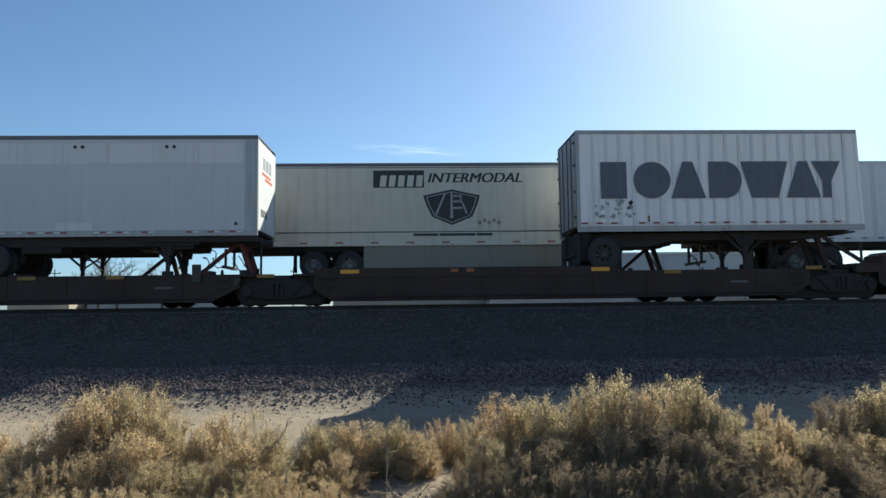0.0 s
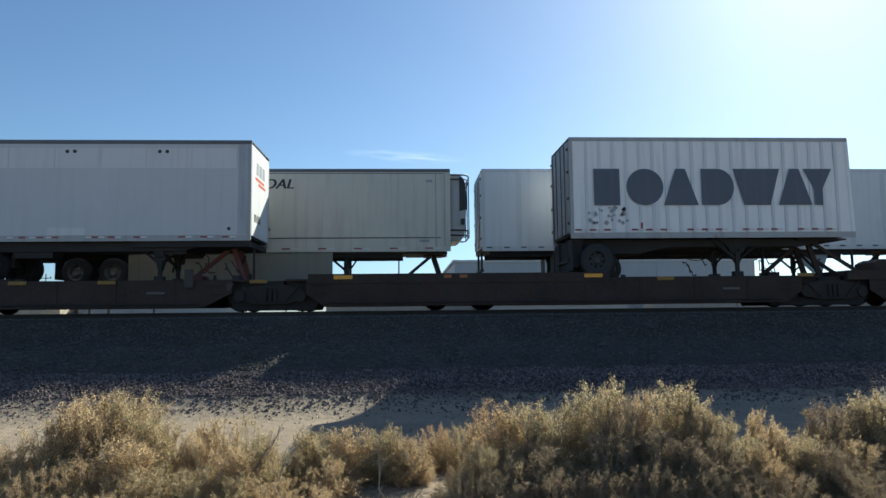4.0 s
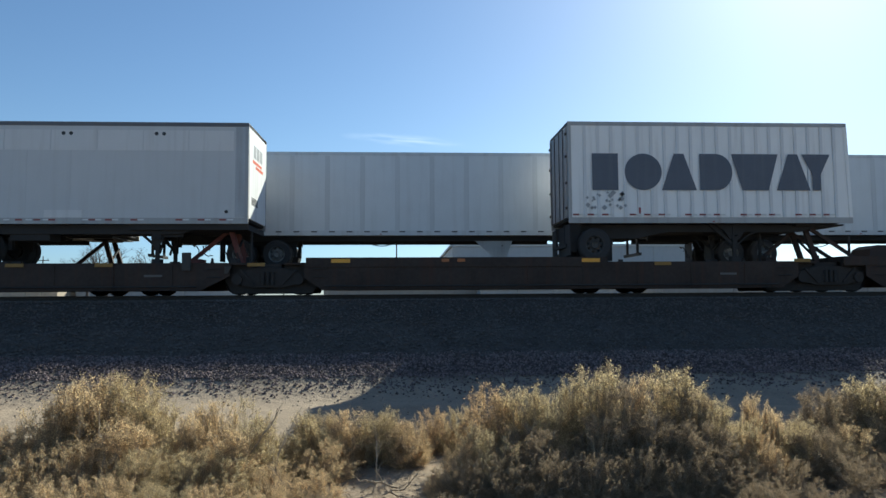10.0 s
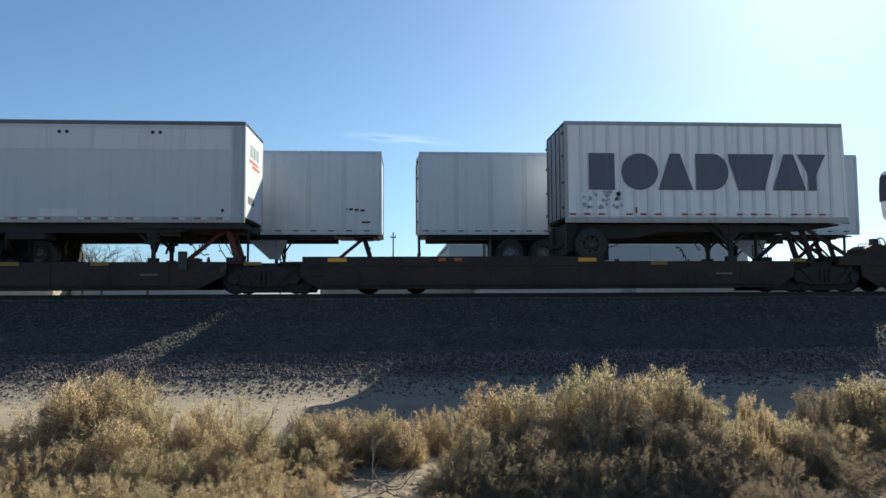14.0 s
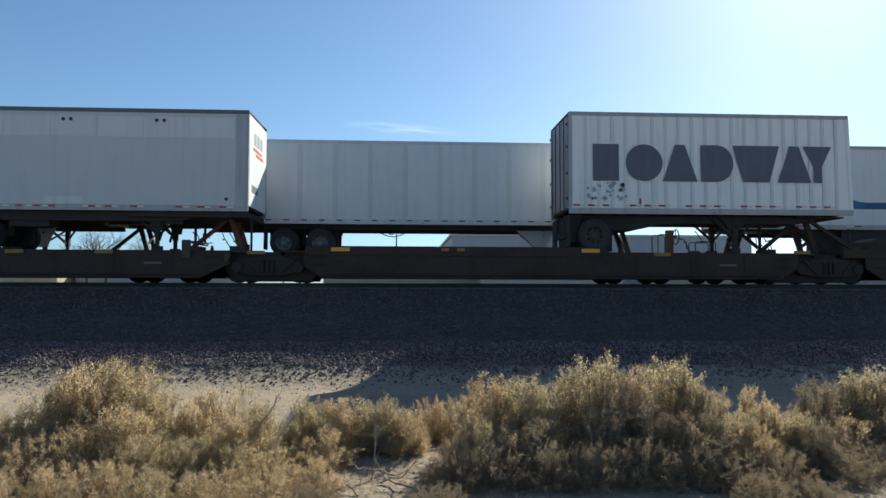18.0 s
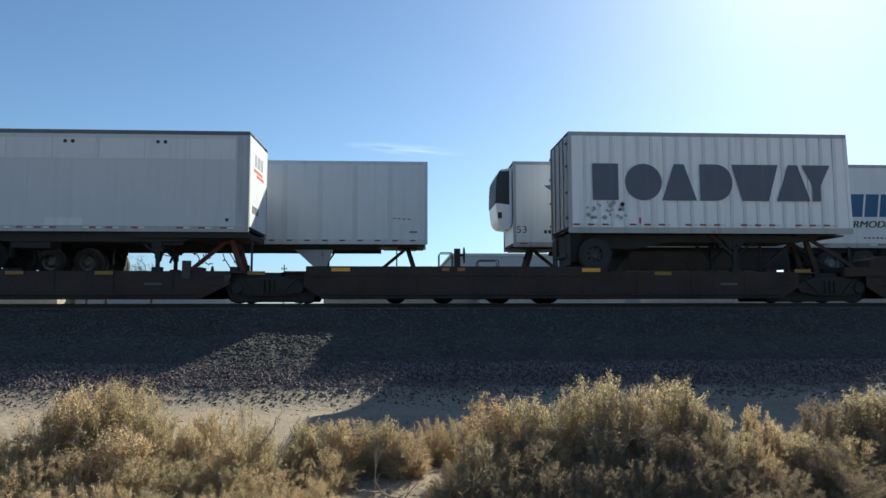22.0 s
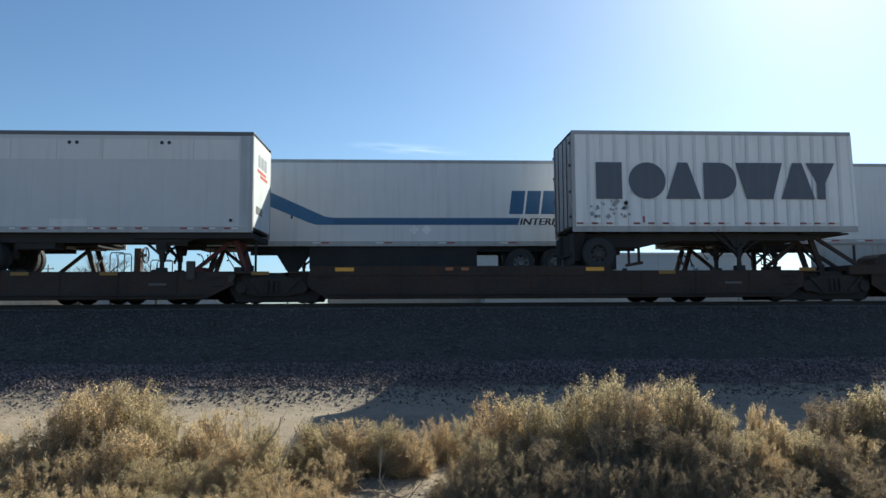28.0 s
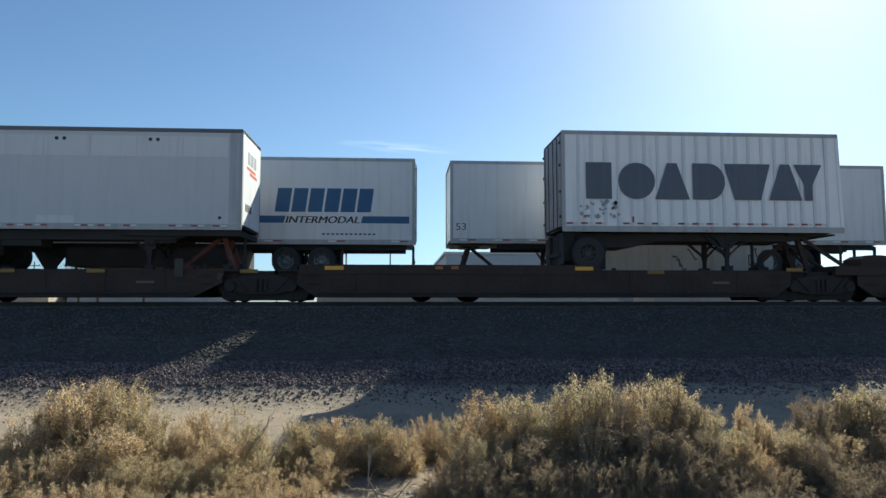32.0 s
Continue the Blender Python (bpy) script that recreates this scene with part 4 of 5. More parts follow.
def ground_material():
    m = bpy.data.materials.new("desert_ground")
    m.use_nodes = True
    n, l = m.node_tree.nodes, m.node_tree.links
    b = n["Principled BSDF"]
    b.inputs["Roughness"].default_value, b.inputs["Specular IOR Level"].default_value = 0.95, 0.15
    co = n.new("ShaderNodeTexCoord").outputs["Object"]
    sep = n.new("ShaderNodeSeparateXYZ")
    l.new(co, sep.inputs[0])

    def tex(s, d=6.0):
        t = n.new("ShaderNodeTexNoise")
        t.inputs["Scale"].default_value, t.inputs["Detail"].default_value = s, d
        l.new(co, t.inputs["Vector"])
        return t.outputs["Fac"]

    def mth(op, x, y):
        k = n.new("ShaderNodeMath")
        k.operation = op
        for i, v in enumerate((x, y)):
            if isinstance(v, (int, float)):
                k.inputs[i].default_value = v
            else:
                l.new(v, k.inputs[i])
        return k.outputs[0]

    # distance across the tracks, made ragged
    yy = mth("ADD", sep.outputs["Y"], mth("ADD", mth("MULTIPLY", mth("SUBTRACT", tex(0.5), 0.5), 0.8), mth("MULTIPLY", mth("SUBTRACT", tex(4.0), 0.5), 0.7)))
    mr = n.new("ShaderNodeMapRange")
    mr.inputs["From Min"].default_value, mr.inputs["From Max"].default_value = 8.0, 32.0
    l.new(yy, mr.inputs["Value"])
    ramp = n.new("ShaderNodeValToRGB")
    e = ramp.color_ramp.elements
    stops = ((8.0, (0.30, 0.235, 0.165)), (13.85, (0.31, 0.25, 0.185)), (14.25, (0.25, 0.205, 0.155)), (14.6, (0.085, 0.073, 0.065)), (15.9, (0.088, 0.077, 0.066)),
             (16.9, (0.088, 0.077, 0.066)), (17.3, (0.068, 0.060, 0.052)), (27.5, (0.065, 0.057, 0.050)), (30.0, (0.30, 0.25, 0.19)), (31.9, (0.33, 0.27, 0.20)))
    for i, (y, c) in enumerate(stops):
        el = e[i] if i < 2 else e.new(0.5)
        if i >= 2:
            el.position = (y - 8) / 24
        el.color = (*c, 1)
    e[0].position = 0.0
    pos = sorted(stops)
    for el, (y, c) in zip(list(e), pos):
        el.position, el.color = min(1.0, (y - 8) / 24), (*c, 1)
    l.new(mr.outputs[0], ramp.inputs[0])
    v = mth("ADD", mth("MULTIPLY", tex(1.3), 0.55), mth("ADD", mth("MULTIPLY", tex(14.0), 0.45), mth("MULTIPLY", tex(70.0, 2), 0.5)))
    v = mth("ADD", v, 0.25)
    sc = n.new("ShaderNodeVectorMath")
    sc.operation = "SCALE"
    l.new(ramp.outputs[0], sc.inputs[0])
    l.new(v, sc.inputs["Scale"])
    l.new(sc.outputs[0], b.inputs["Base Color"])
    k = n.new("ShaderNodeBump")
    k.inputs["Strength"].default_value, k.inputs["Distance"].default_value = 0.7, 0.03
    l.new(mth("ADD", tex(25.0), mth("MULTIPLY", tex(6.0), 2.0)), k.inputs["Height"])
    l.new(k.outputs[0], b.inputs["Normal"])
    return m


def build_ground():
    xs = [-4000, -1500, -500, -150, -60, -40] + [-30 + 0.4 * i for i in range(151)] + [40, 60, 150, 500, 1500, 4000]
    ys = [-3000, -600, -120, -30, -8, 0, 3] + [4 + 0.2 * i for i in range(74)] + [19, 21, 25, 28.4, 29.5, 31, 40, 80, 200, 800, 4500]
    vs = [(x, y, ground_height(x, y)) for y in ys for x in xs]
    w = len(xs)
    fs = [(j * w + i, j * w + i + 1, (j + 1) * w + i + 1, (j + 1) * w + i) for j in range(len(ys) - 1) for i in range(w - 1)]
    me = bpy.data.meshes.new("ground")
    me.from_pydata(vs, [], fs)
    me.polygons.foreach_set("use_smooth", [True] * len(fs))
    me.materials.append(ground_material())
    return tagged(new("ground", me), "pale desert sand rising to a dark gravel railway bank", "ground", kind="structure")


build_ground()


def build_track(y, label):
    t = thing("railway_track", label, "track", pose(0, y, 0), kind="structure")
    prof = [(-0.07, -0.17), (0.07, -0.17), (0.07, -0.155), (0.01, -0.13), (0.01, -0.045), (0.036, -0.035), (0.036, 0.0), (-0.036, 0.0), (-0.036, -0.035), (-0.01, -0.045), (-0.01, -0.13), (-0.07, -0.155)]
    for c in (-0.755, 0.755):
        bm = B()
        a = [bm.verts.new((-90, c + p, z)) for p, z in prof]
        b = [bm.verts.new((90, c + p, z)) for p, z in prof]
        for i in range(len(prof)):
            j = (i + 1) % len(prof)
            bm.faces.new((a[i], a[j], b[j], b[i]))
        bm.faces.new(a[::-1])
        bm.faces.new(b)
        bmesh.ops.recalc_face_normals(bm, faces=bm.faces)
        part("rail", bm, STEEL, t)
    sl = mesh_of("sleeper", box(B(), -0.115, 0.115, -1.3, 1.3, -0.33, -0.172), WOOD, 0.01)
    for i in range(80):
        part("sleeper", sl, None, t, at=pose(-22 + i * 0.56, random.uniform(-0.02, 0.02), 0, 0, 0, random.uniform(-0.6, 0.6)))


build_track(TRACK_1, "worn steel rails on dark wooden sleepers in gravel")
build_track(TRACK_2, "second pair of worn rails on wooden sleepers behind")


def scatter(name, label, count, place, size, mat, seed):
    """Loose stones as one mesh of small uneven lumps."""
    rng = np.random.RandomState(seed)
    base = np.array([(1, 0, 0), (-1, 0, 0), (0, 1, 0), (0, -1, 0), (0, 0, 1), (0, 0, -0.6), (0.65, 0.65, 0.35), (-0.65, 0.65, 0.3), (-0.65, -0.65, 0.35), (0.65, -0.65, 0.3)], float)
    tri = [(4, 0, 6), (4, 6, 2), (4, 2, 7), (4, 7, 1), (4, 1, 8), (4, 8, 3), (4, 3, 9), (4, 9, 0), (0, 5, 6), (6, 5, 2), (2, 5, 7), (7, 5, 1), (1, 5, 8), (8, 5, 3), (3, 5, 9), (9, 5, 0)]
    at = np.array([place(rng) for _ in range(count)])
    s = np.array([size(rng) for _ in range(count)])
    z = np.array([ground_height(x, y) for x, y in at]) + s * 0.2
    q = base[None] * (1 + rng.uniform(-0.3, 0.3, (count, 10, 3))) * s[:, None, None] * rng.uniform(0.6, 1.2, (count, 1, 3))
    a = rng.uniform(0, 6.28, (count, 1))
    c, d = np.cos(a), np.sin(a)
    vs = np.stack((at[:, :1] + c * q[:, :, 0] - d * q[:, :, 1], at[:, 1:] + d * q[:, :, 0] + c * q[:, :, 1], z[:, None] + q[:, :, 2]), 2).reshape(-1, 3).tolist()
    fs = (np.array(tri)[None] + (np.arange(count) * 10)[:, None, None]).reshape(-1, 3).tolist()
    me = bpy.data.meshes.new(name)
    me.from_pydata(vs, [], fs)
    me.materials.append(mat)
    return tagged(new(name, me), label, "gravel", kind="stuff")


STONE = material("dark_ballast_stone", (0.15, 0.112, 0.104), 0.9, vary=0.3, island=1.3, bump=0.3)
BANK_STONE = material("grey_bank_stone", (0.094, 0.083, 0.074), 0.9, vary=0.3, island=0.5, bump=0.3)
PEBBLE = material("tan_pebble", (0.26, 0.21, 0.165), 0.9, vary=0.3, island=0.8, bump=0.3)
scatter("ballast_stones", "dark purple brown crushed stone spilt at the foot of the bank", 34000,
        lambda r: (r.uniform(-13.5, 14), r.uniform(14.28, 15.4) if r.rand() < 0.84 else 14.45 - abs(r.normal(0, 0.5))), lambda r: r.uniform(0.012, 0.036), STONE, 1)
scatter("bank_stones", "grey brown crushed stone covering the railway bank", 33000,
        lambda r: (r.uniform(-15, 16), r.uniform(15.1, 19.2)), lambda r: r.uniform(0.014, 0.044), BANK_STONE, 2)
scatter("pebbles", "small tan pebbles scattered on the sand", 3500,
        lambda r: (r.uniform(-12, 14), r.uniform(5.5, 14.2)), lambda r: r.uniform(0.006, 0.022), PEBBLE, 3)

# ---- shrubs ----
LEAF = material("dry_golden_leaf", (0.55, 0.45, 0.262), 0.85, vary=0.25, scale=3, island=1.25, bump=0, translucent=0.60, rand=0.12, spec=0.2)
LEAF_RUSTY = material("dry_rusty_leaf", (0.62, 0.45, 0.25), 0.85, vary=0.25, scale=3, island=1.25, bump=0, translucent=0.60, rand=0.12, spec=0.2)
# darker copy of the golden leaf: self-shade of low and right-hand shrubs as colour
LEAF_SHADY = material("shaded_brown_leaf", (0.32, 0.248, 0.16), 0.85, vary=0.25, scale=3, island=1.25, bump=0, translucent=0.60, rand=0.12, spec=0.2)
LEAF_OLIVE = material("dry_straw_leaf", (0.66, 0.505, 0.295), 0.85, vary=0.25, scale=3, island=1.25, bump=0, translucent=0.60, rand=0.12, spec=0.2)
TWIG = material("dry_grey_twig", (0.33, 0.26, 0.18), 0.9, vary=0.3, island=0.5, bump=0)


def shrub_meshes(seed, radius, stems=120, twigs=17, leaves=20, airy=1.0, leaf=None):
    """A rounded crown of thin stems, 1 m high and of the given radius, with side twigs and tiny dry leaves."""
    rng = np.random.RandomState(seed)
    tv, tf, lv = [], [], []

    def limb(pts, r0, r1):
        n = len(pts)
        o = len(tv)
        for i, p in enumerate(pts):
            r = r0 + (r1 - r0) * i / (n - 1)
            d = pts[min(i + 1, n - 1)] - pts[max(i - 1, 0)]
            u = np.cross(d, (0.3, 0.5, 0.81))
            u /= np.linalg.norm(u) + 1e-9
            v = np.cross(d, u)
            v /= np.linalg.norm(v) + 1e-9
            for k in range(3):
                tv.append(tuple(p + r * (u * math.cos(2.094 * k) + v * math.sin(2.094 * k))))
        for i in range(n - 1):
            for k in range(3):
                a, b = o + 3 * i + k, o + 3 * i + (k + 1) % 3
                tf.append((a, b, b + 3, a + 3))

    # a few swellings make the crown lumpy
    lobes = rng.normal(0, 1, (10, 3)) + np.array([0, 0, 0.5])
    lobes /= np.linalg.norm(lobes, axis=1, keepdims=True)
    rise = 0.62 if radius < 0.6 else 0.25
    for _ in range(stems):
        az, tilt = rng.uniform(0, 6.28), math.acos(1 - rng.uniform(0, 1.0))
        d = np.array([math.cos(az) * math.sin(tilt), math.sin(az) * math.sin(tilt), math.cos(tilt)])
        swell = np.max(np.clip((lobes @ d - 0.72) / 0.28, 0, 1))
        reach = (rng.uniform(0.74, 0.90) + 0.13 * swell) * (rng.uniform(0.5, 0.9) if rng.rand() < 0.25 else 1.0)
        low = rise * rng.uniform(0.25, 1.0) if tilt > 0.8 else rise
        end = np.array([d[0] * radius * reach, d[1] * radius * reach, (low + (1 - rise) * d[2]) * reach])
        base = np.array([rng.normal(0, 0.06), rng.normal(0, 0.06), 0.0])
        pts = []
        for i in range(6):
            f = i / 5
            bend = np.array([d[0], d[1], 0]) * radius * 0.12 * math.sin(math.pi * f)
            pts.append(base + (end - base) * f + bend + rng.normal(0, 0.022, 3) * (f > 0))
        limb(pts, 0.009, 0.0022)
        for k in range(twigs):
            f = rng.uniform(0.1, 1.0) ** 0.5 * 5
            i = min(4, int(f))
            p = pts[i] + (pts[i + 1] - pts[i]) * (f - i)
            q = d * 0.5 + rng.normal(0, 0.6, 3) + np.array([0, 0, 0.2])
            q /= np.linalg.norm(q)
            ln = rng.uniform(0.05, 0.14) * airy
            limb([p, p + q * ln * 0.5 + rng.normal(0, 0.010, 3), p + q * ln + rng.normal(0, 0.014, 3)], 0.0028, 0.0010)
            c = p + q * ln * rng.uniform(0.05, 1.05, (leaves, 1)) + rng.normal(0, 0.013, (leaves, 3))
            a = rng.normal(0, 1, (leaves, 3)) + q * 0.5
            a /= np.linalg.norm(a, axis=1, keepdims=True) + 1e-9
            b = np.cross(a, rng.normal(0, 1, (leaves, 3)))
            b /= np.linalg.norm(b, axis=1, keepdims=True) + 1e-9
            s = rng.uniform(0.0055, 0.012, (leaves, 1))
            w = rng.uniform(0.0025, 0.0049, (leaves, 1))
            n = leaves // 6          # longer pale stalks among them
            a[:n] = q + rng.normal(0, 0.4, (n, 3))
            s[:n], w[:n] = s[:n] * 1.9, w[:n] * 0.5
            lv.append(np.stack((c - a * s - b * w, c - a * s + b * w, c + a * s), 1).reshape(-1, 3))
    lv = np.concatenate(lv).tolist()
    lf = [(o, o + 1, o + 2) for o in range(0, len(lv), 3)]
    out = []
    for nm, v, f, mt in (("branch_work", tv, tf, TWIG), ("foliage", lv, lf, leaf or LEAF)):
        me = bpy.data.meshes.new(nm)
        me.from_pydata(v, [], f)
        me.materials.append(mt)
        out.append(me)
    return out


SHRUBS = {}
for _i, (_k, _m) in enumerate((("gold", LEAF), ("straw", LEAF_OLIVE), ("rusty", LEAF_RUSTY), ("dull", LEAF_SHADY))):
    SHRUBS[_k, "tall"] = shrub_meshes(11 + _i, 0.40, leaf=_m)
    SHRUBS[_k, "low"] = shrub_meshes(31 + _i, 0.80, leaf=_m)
SHRUBS["airy", "tall"] = SHRUBS["airy", "low"] = shrub_meshes(51, 0.40, 40, 10, 24, 1.3)
SHRUB_LABEL = {"gold": "dry golden brown desert shrub with fine twigs", "straw": "dry straw grey desert shrub with narrow leaves", "rusty": "dry rusty brown desert shrub with fine twigs",
               "airy": "sparse open desert shrub with bare crooked twigs", "dull": "brown desert shrub with shade put into its leaf colour"}


def shrub(x, y, height, radius, kind, turn):
    form, own = ("tall", 0.40) if height > 1.7 * radius else ("low", 0.80)
    m = Matrix.Translation((x, y, ground_height(x, y) - 0.02)) @ Matrix.Rotation(radians(turn), 4, "Z") @ Matrix.Diagonal((radius / own, radius / own, height, 1))
    t = thing("shrub", SHRUB_LABEL[kind], "shrub", m, group="dry shrubs before the bank")
    part("branch_work", SHRUBS[kind, form][0], None, t)
    part("foliage", SHRUBS[kind, form][1], None, t)


def straw_litter(count, seed):
    """Broken straw and twig ends that lie flat on the sand between the shrubs."""
    rng = np.random.RandomState(seed)
    x, y = rng.normal(-0.2, 1.6, count), rng.uniform(6.0, 9.2, count)
    z = np.array([ground_height(a, b) for a, b in zip(x, y)]) + rng.uniform(0.004, 0.02, count)
    turn, ln, w = rng.uniform(0, 6.28, count), rng.uniform(0.012, 0.05, count), rng.uniform(0.0015, 0.004, count)
    c, d = np.cos(turn), np.sin(turn)
    tip = rng.uniform(-0.006, 0.02, count)
    vs = np.stack((np.stack((x - c * ln - d * w, y - d * ln + c * w, z), 1), np.stack((x - c * ln + d * w, y - d * ln - c * w, z), 1),
                   np.stack((x + c * ln, y + d * ln, z + tip), 1), np.stack((x, y, z + w * 2), 1)), 1).reshape(-1, 3).tolist()
    fs = [f for o in range(0, 4 * count, 4) for f in ((o, o + 1, o + 3), (o + 1, o + 2, o + 3), (o + 2, o, o + 3), (o, o + 2, o + 1))]
    me = bpy.data.meshes.new("straw_litter")
    me.from_pydata(vs, [], fs)
    me.materials.append(TWIG)
    tagged(new("straw_litter", me), "broken dry straw and twig ends on the sand", "litter", kind="stuff")


straw_litter(5000, 61)
random.seed(21)
# across, away, height, radius, look; the dull ones carry shade in their leaf colour
LEFT_SHRUBS = ((-3.97, 7.20, 0.72, 0.39, "straw"), (-4.63, 7.60, 0.79, 0.41, "straw"), (-3.70, 7.40, 0.96, 0.40, "straw"), (-3.46, 7.50, 1.19, 0.47, "straw"), (-3.36, 7.80, 1.20, 0.56, "straw"),
               (-3.09, 7.90, 1.16, 0.47, "gold"), (-2.70, 7.60, 0.92, 0.33, "gold"), (-2.79, 7.10, 0.82, 0.45, "straw"), (-2.27, 7.40, 0.79, 0.24, "straw"), (-2.11, 7.70, 0.88, 0.32, "straw"),
               (-1.81, 7.80, 1.05, 0.21, "airy"), (-1.62, 7.50, 0.76, 0.30, "gold"), (-1.81, 7.20, 0.68, 0.32, "straw"))
MIDDLE_SHRUBS = ((-1.35, 7.80, 0.50, 0.28, "gold"), (-1.09, 8.10, 0.67, 0.36, "gold"), (-0.71, 8.20, 0.68, 0.35, "straw"), (-0.33, 8.20, 0.64, 0.34, "gold"), (-0.02, 8.00, 0.56, 0.29, "straw"),
                 (-0.87, 7.60, 0.47, 0.38, "straw"), (0.32, 8.80, 0.61, 0.36, "rusty"), (0.69, 8.80, 0.64, 0.38, "gold"), (0.99, 7.90, 0.98, 0.43, "rusty"), (1.32, 7.80, 0.98, 0.41, "gold"),
                 (1.54, 7.60, 0.85, 0.30, "gold"), (0.58, 7.15, 0.52, 0.36, "rusty"), (0.83, 7.20, 0.65, 0.45, "gold"), (1.31, 7.20, 0.68, 0.39, "dull"))
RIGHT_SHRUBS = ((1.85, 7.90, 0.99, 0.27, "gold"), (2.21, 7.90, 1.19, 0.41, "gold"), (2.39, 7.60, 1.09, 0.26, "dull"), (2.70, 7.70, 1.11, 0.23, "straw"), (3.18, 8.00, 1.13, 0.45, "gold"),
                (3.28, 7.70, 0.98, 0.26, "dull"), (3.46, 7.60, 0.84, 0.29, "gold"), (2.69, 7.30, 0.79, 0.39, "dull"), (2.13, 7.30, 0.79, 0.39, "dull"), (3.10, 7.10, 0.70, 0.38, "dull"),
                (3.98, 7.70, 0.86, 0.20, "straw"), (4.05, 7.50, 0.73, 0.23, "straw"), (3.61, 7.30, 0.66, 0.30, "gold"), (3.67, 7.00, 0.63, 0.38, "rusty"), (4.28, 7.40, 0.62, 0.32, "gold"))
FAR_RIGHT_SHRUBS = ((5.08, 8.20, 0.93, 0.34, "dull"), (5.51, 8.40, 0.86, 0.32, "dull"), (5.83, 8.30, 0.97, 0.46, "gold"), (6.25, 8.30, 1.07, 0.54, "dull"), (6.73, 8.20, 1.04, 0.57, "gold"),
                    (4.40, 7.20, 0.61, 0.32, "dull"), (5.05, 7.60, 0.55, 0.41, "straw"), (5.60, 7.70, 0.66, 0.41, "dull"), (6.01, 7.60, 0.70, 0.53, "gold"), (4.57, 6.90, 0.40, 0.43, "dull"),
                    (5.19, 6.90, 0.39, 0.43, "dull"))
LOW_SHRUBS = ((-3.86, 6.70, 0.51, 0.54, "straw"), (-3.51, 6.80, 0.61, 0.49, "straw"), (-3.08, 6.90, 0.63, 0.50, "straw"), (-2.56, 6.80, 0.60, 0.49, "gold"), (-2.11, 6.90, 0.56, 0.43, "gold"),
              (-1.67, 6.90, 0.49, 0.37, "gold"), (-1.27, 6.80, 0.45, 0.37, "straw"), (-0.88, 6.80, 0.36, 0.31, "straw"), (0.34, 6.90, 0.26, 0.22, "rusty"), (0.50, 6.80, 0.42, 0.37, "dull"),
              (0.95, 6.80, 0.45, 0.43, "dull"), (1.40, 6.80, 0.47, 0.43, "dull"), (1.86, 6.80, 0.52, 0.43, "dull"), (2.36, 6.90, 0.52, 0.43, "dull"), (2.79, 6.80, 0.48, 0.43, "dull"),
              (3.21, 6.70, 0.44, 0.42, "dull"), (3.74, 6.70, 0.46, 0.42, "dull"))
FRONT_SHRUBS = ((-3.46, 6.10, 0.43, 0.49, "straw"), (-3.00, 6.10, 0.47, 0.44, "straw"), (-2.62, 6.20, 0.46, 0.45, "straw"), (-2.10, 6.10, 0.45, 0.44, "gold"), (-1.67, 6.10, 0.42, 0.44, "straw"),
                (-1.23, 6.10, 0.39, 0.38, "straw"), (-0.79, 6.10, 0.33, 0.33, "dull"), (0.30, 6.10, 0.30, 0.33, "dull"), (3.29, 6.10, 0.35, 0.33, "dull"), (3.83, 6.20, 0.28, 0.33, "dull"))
for row in (LEFT_SHRUBS, MIDDLE_SHRUBS, RIGHT_SHRUBS, FAR_RIGHT_SHRUBS, LOW_SHRUBS, FRONT_SHRUBS):
    for x, y, h, r, k in row:
        shrub(x, y, h, r, k, random.uniform(0, 360))

def dead_branch(x, y, seed, length, turn, rise):
    """A crooked dry branch that leans up out of the sand."""
    rng = random.Random(seed)
    t = thing("dead_branch", "crooked dry grey branch on the sand among shrubs", "branch", pose(x, y, ground_height(x, y), 0, 0, turn))
    p, d = Vector((0, 0, 0.015)), Vector((1, 0, rise)).normalized()
    pts, twigs = [p.copy()], []
    for i in range(9):
        p = p + d * length / 9
        p.z = max(p.z, 0.012)
        pts.append(p.copy())
        if i in (2, 4, 5, 7):
            twigs.append((p.copy(), (d + Vector((rng.gauss(0, 0.6), rng.gauss(0, 0.6), rng.uniform(0, 0.6)))).normalized()))
        d = (d + Vector((rng.gauss(0, 0.22), rng.gauss(0, 0.28), rng.gauss(0, 0.2)))).normalized()
    stem = part("stem", sweep(B(), pts, 0.012, 0.004), TWIG, t)
    for q, e in twigs:
        ln = length * rng.uniform(0.2, 0.4)
        part("twig", sweep(B(), [q, q + e * ln * 0.5 + Vector((0, 0, 0.02)), q + e * ln], 0.005, 0.002, 5), TWIG, stem)


for x, y, s, ln, turn, rise in ((-0.62, 6.85, 2, 0.7, 200, 0.5), (-0.25, 6.95, 5, 0.5, 30, 0.3), (-0.45, 6.6, 9, 0.45, 120, 0.2), (-1.45, 6.75, 12, 0.9, 25, 0.9), (0.1, 6.75, 15, 0.4, 160, 0.2),
                                (-0.35, 7.1, 17, 0.6, 75, 0.8), (-1.85, 7.25, 19, 1.0, 60, 2.2), (2.2, 7.0, 23, 0.9, 40, 1.6), (-0.1, 7.2, 27, 0.5, 185, 0.15), (-2.9, 6.7, 29, 0.9, 140, 1.4)):
    dead_branch(x, y, s, ln, turn, rise)

# ---- distance ----
PALE_WALL = material("pale_metal_siding", (0.30, 0.33, 0.36), 0.6, vary=0.06, streak=0.15, rand=0.04)
OFF_WHITE = material("off_white_wall", (0.27, 0.265, 0.25), 0.8, vary=0.15, streak=0.3)
TAN_WALL = material("tan_wall", (0.40, 0.34, 0.26), 0.8, vary=0.3)
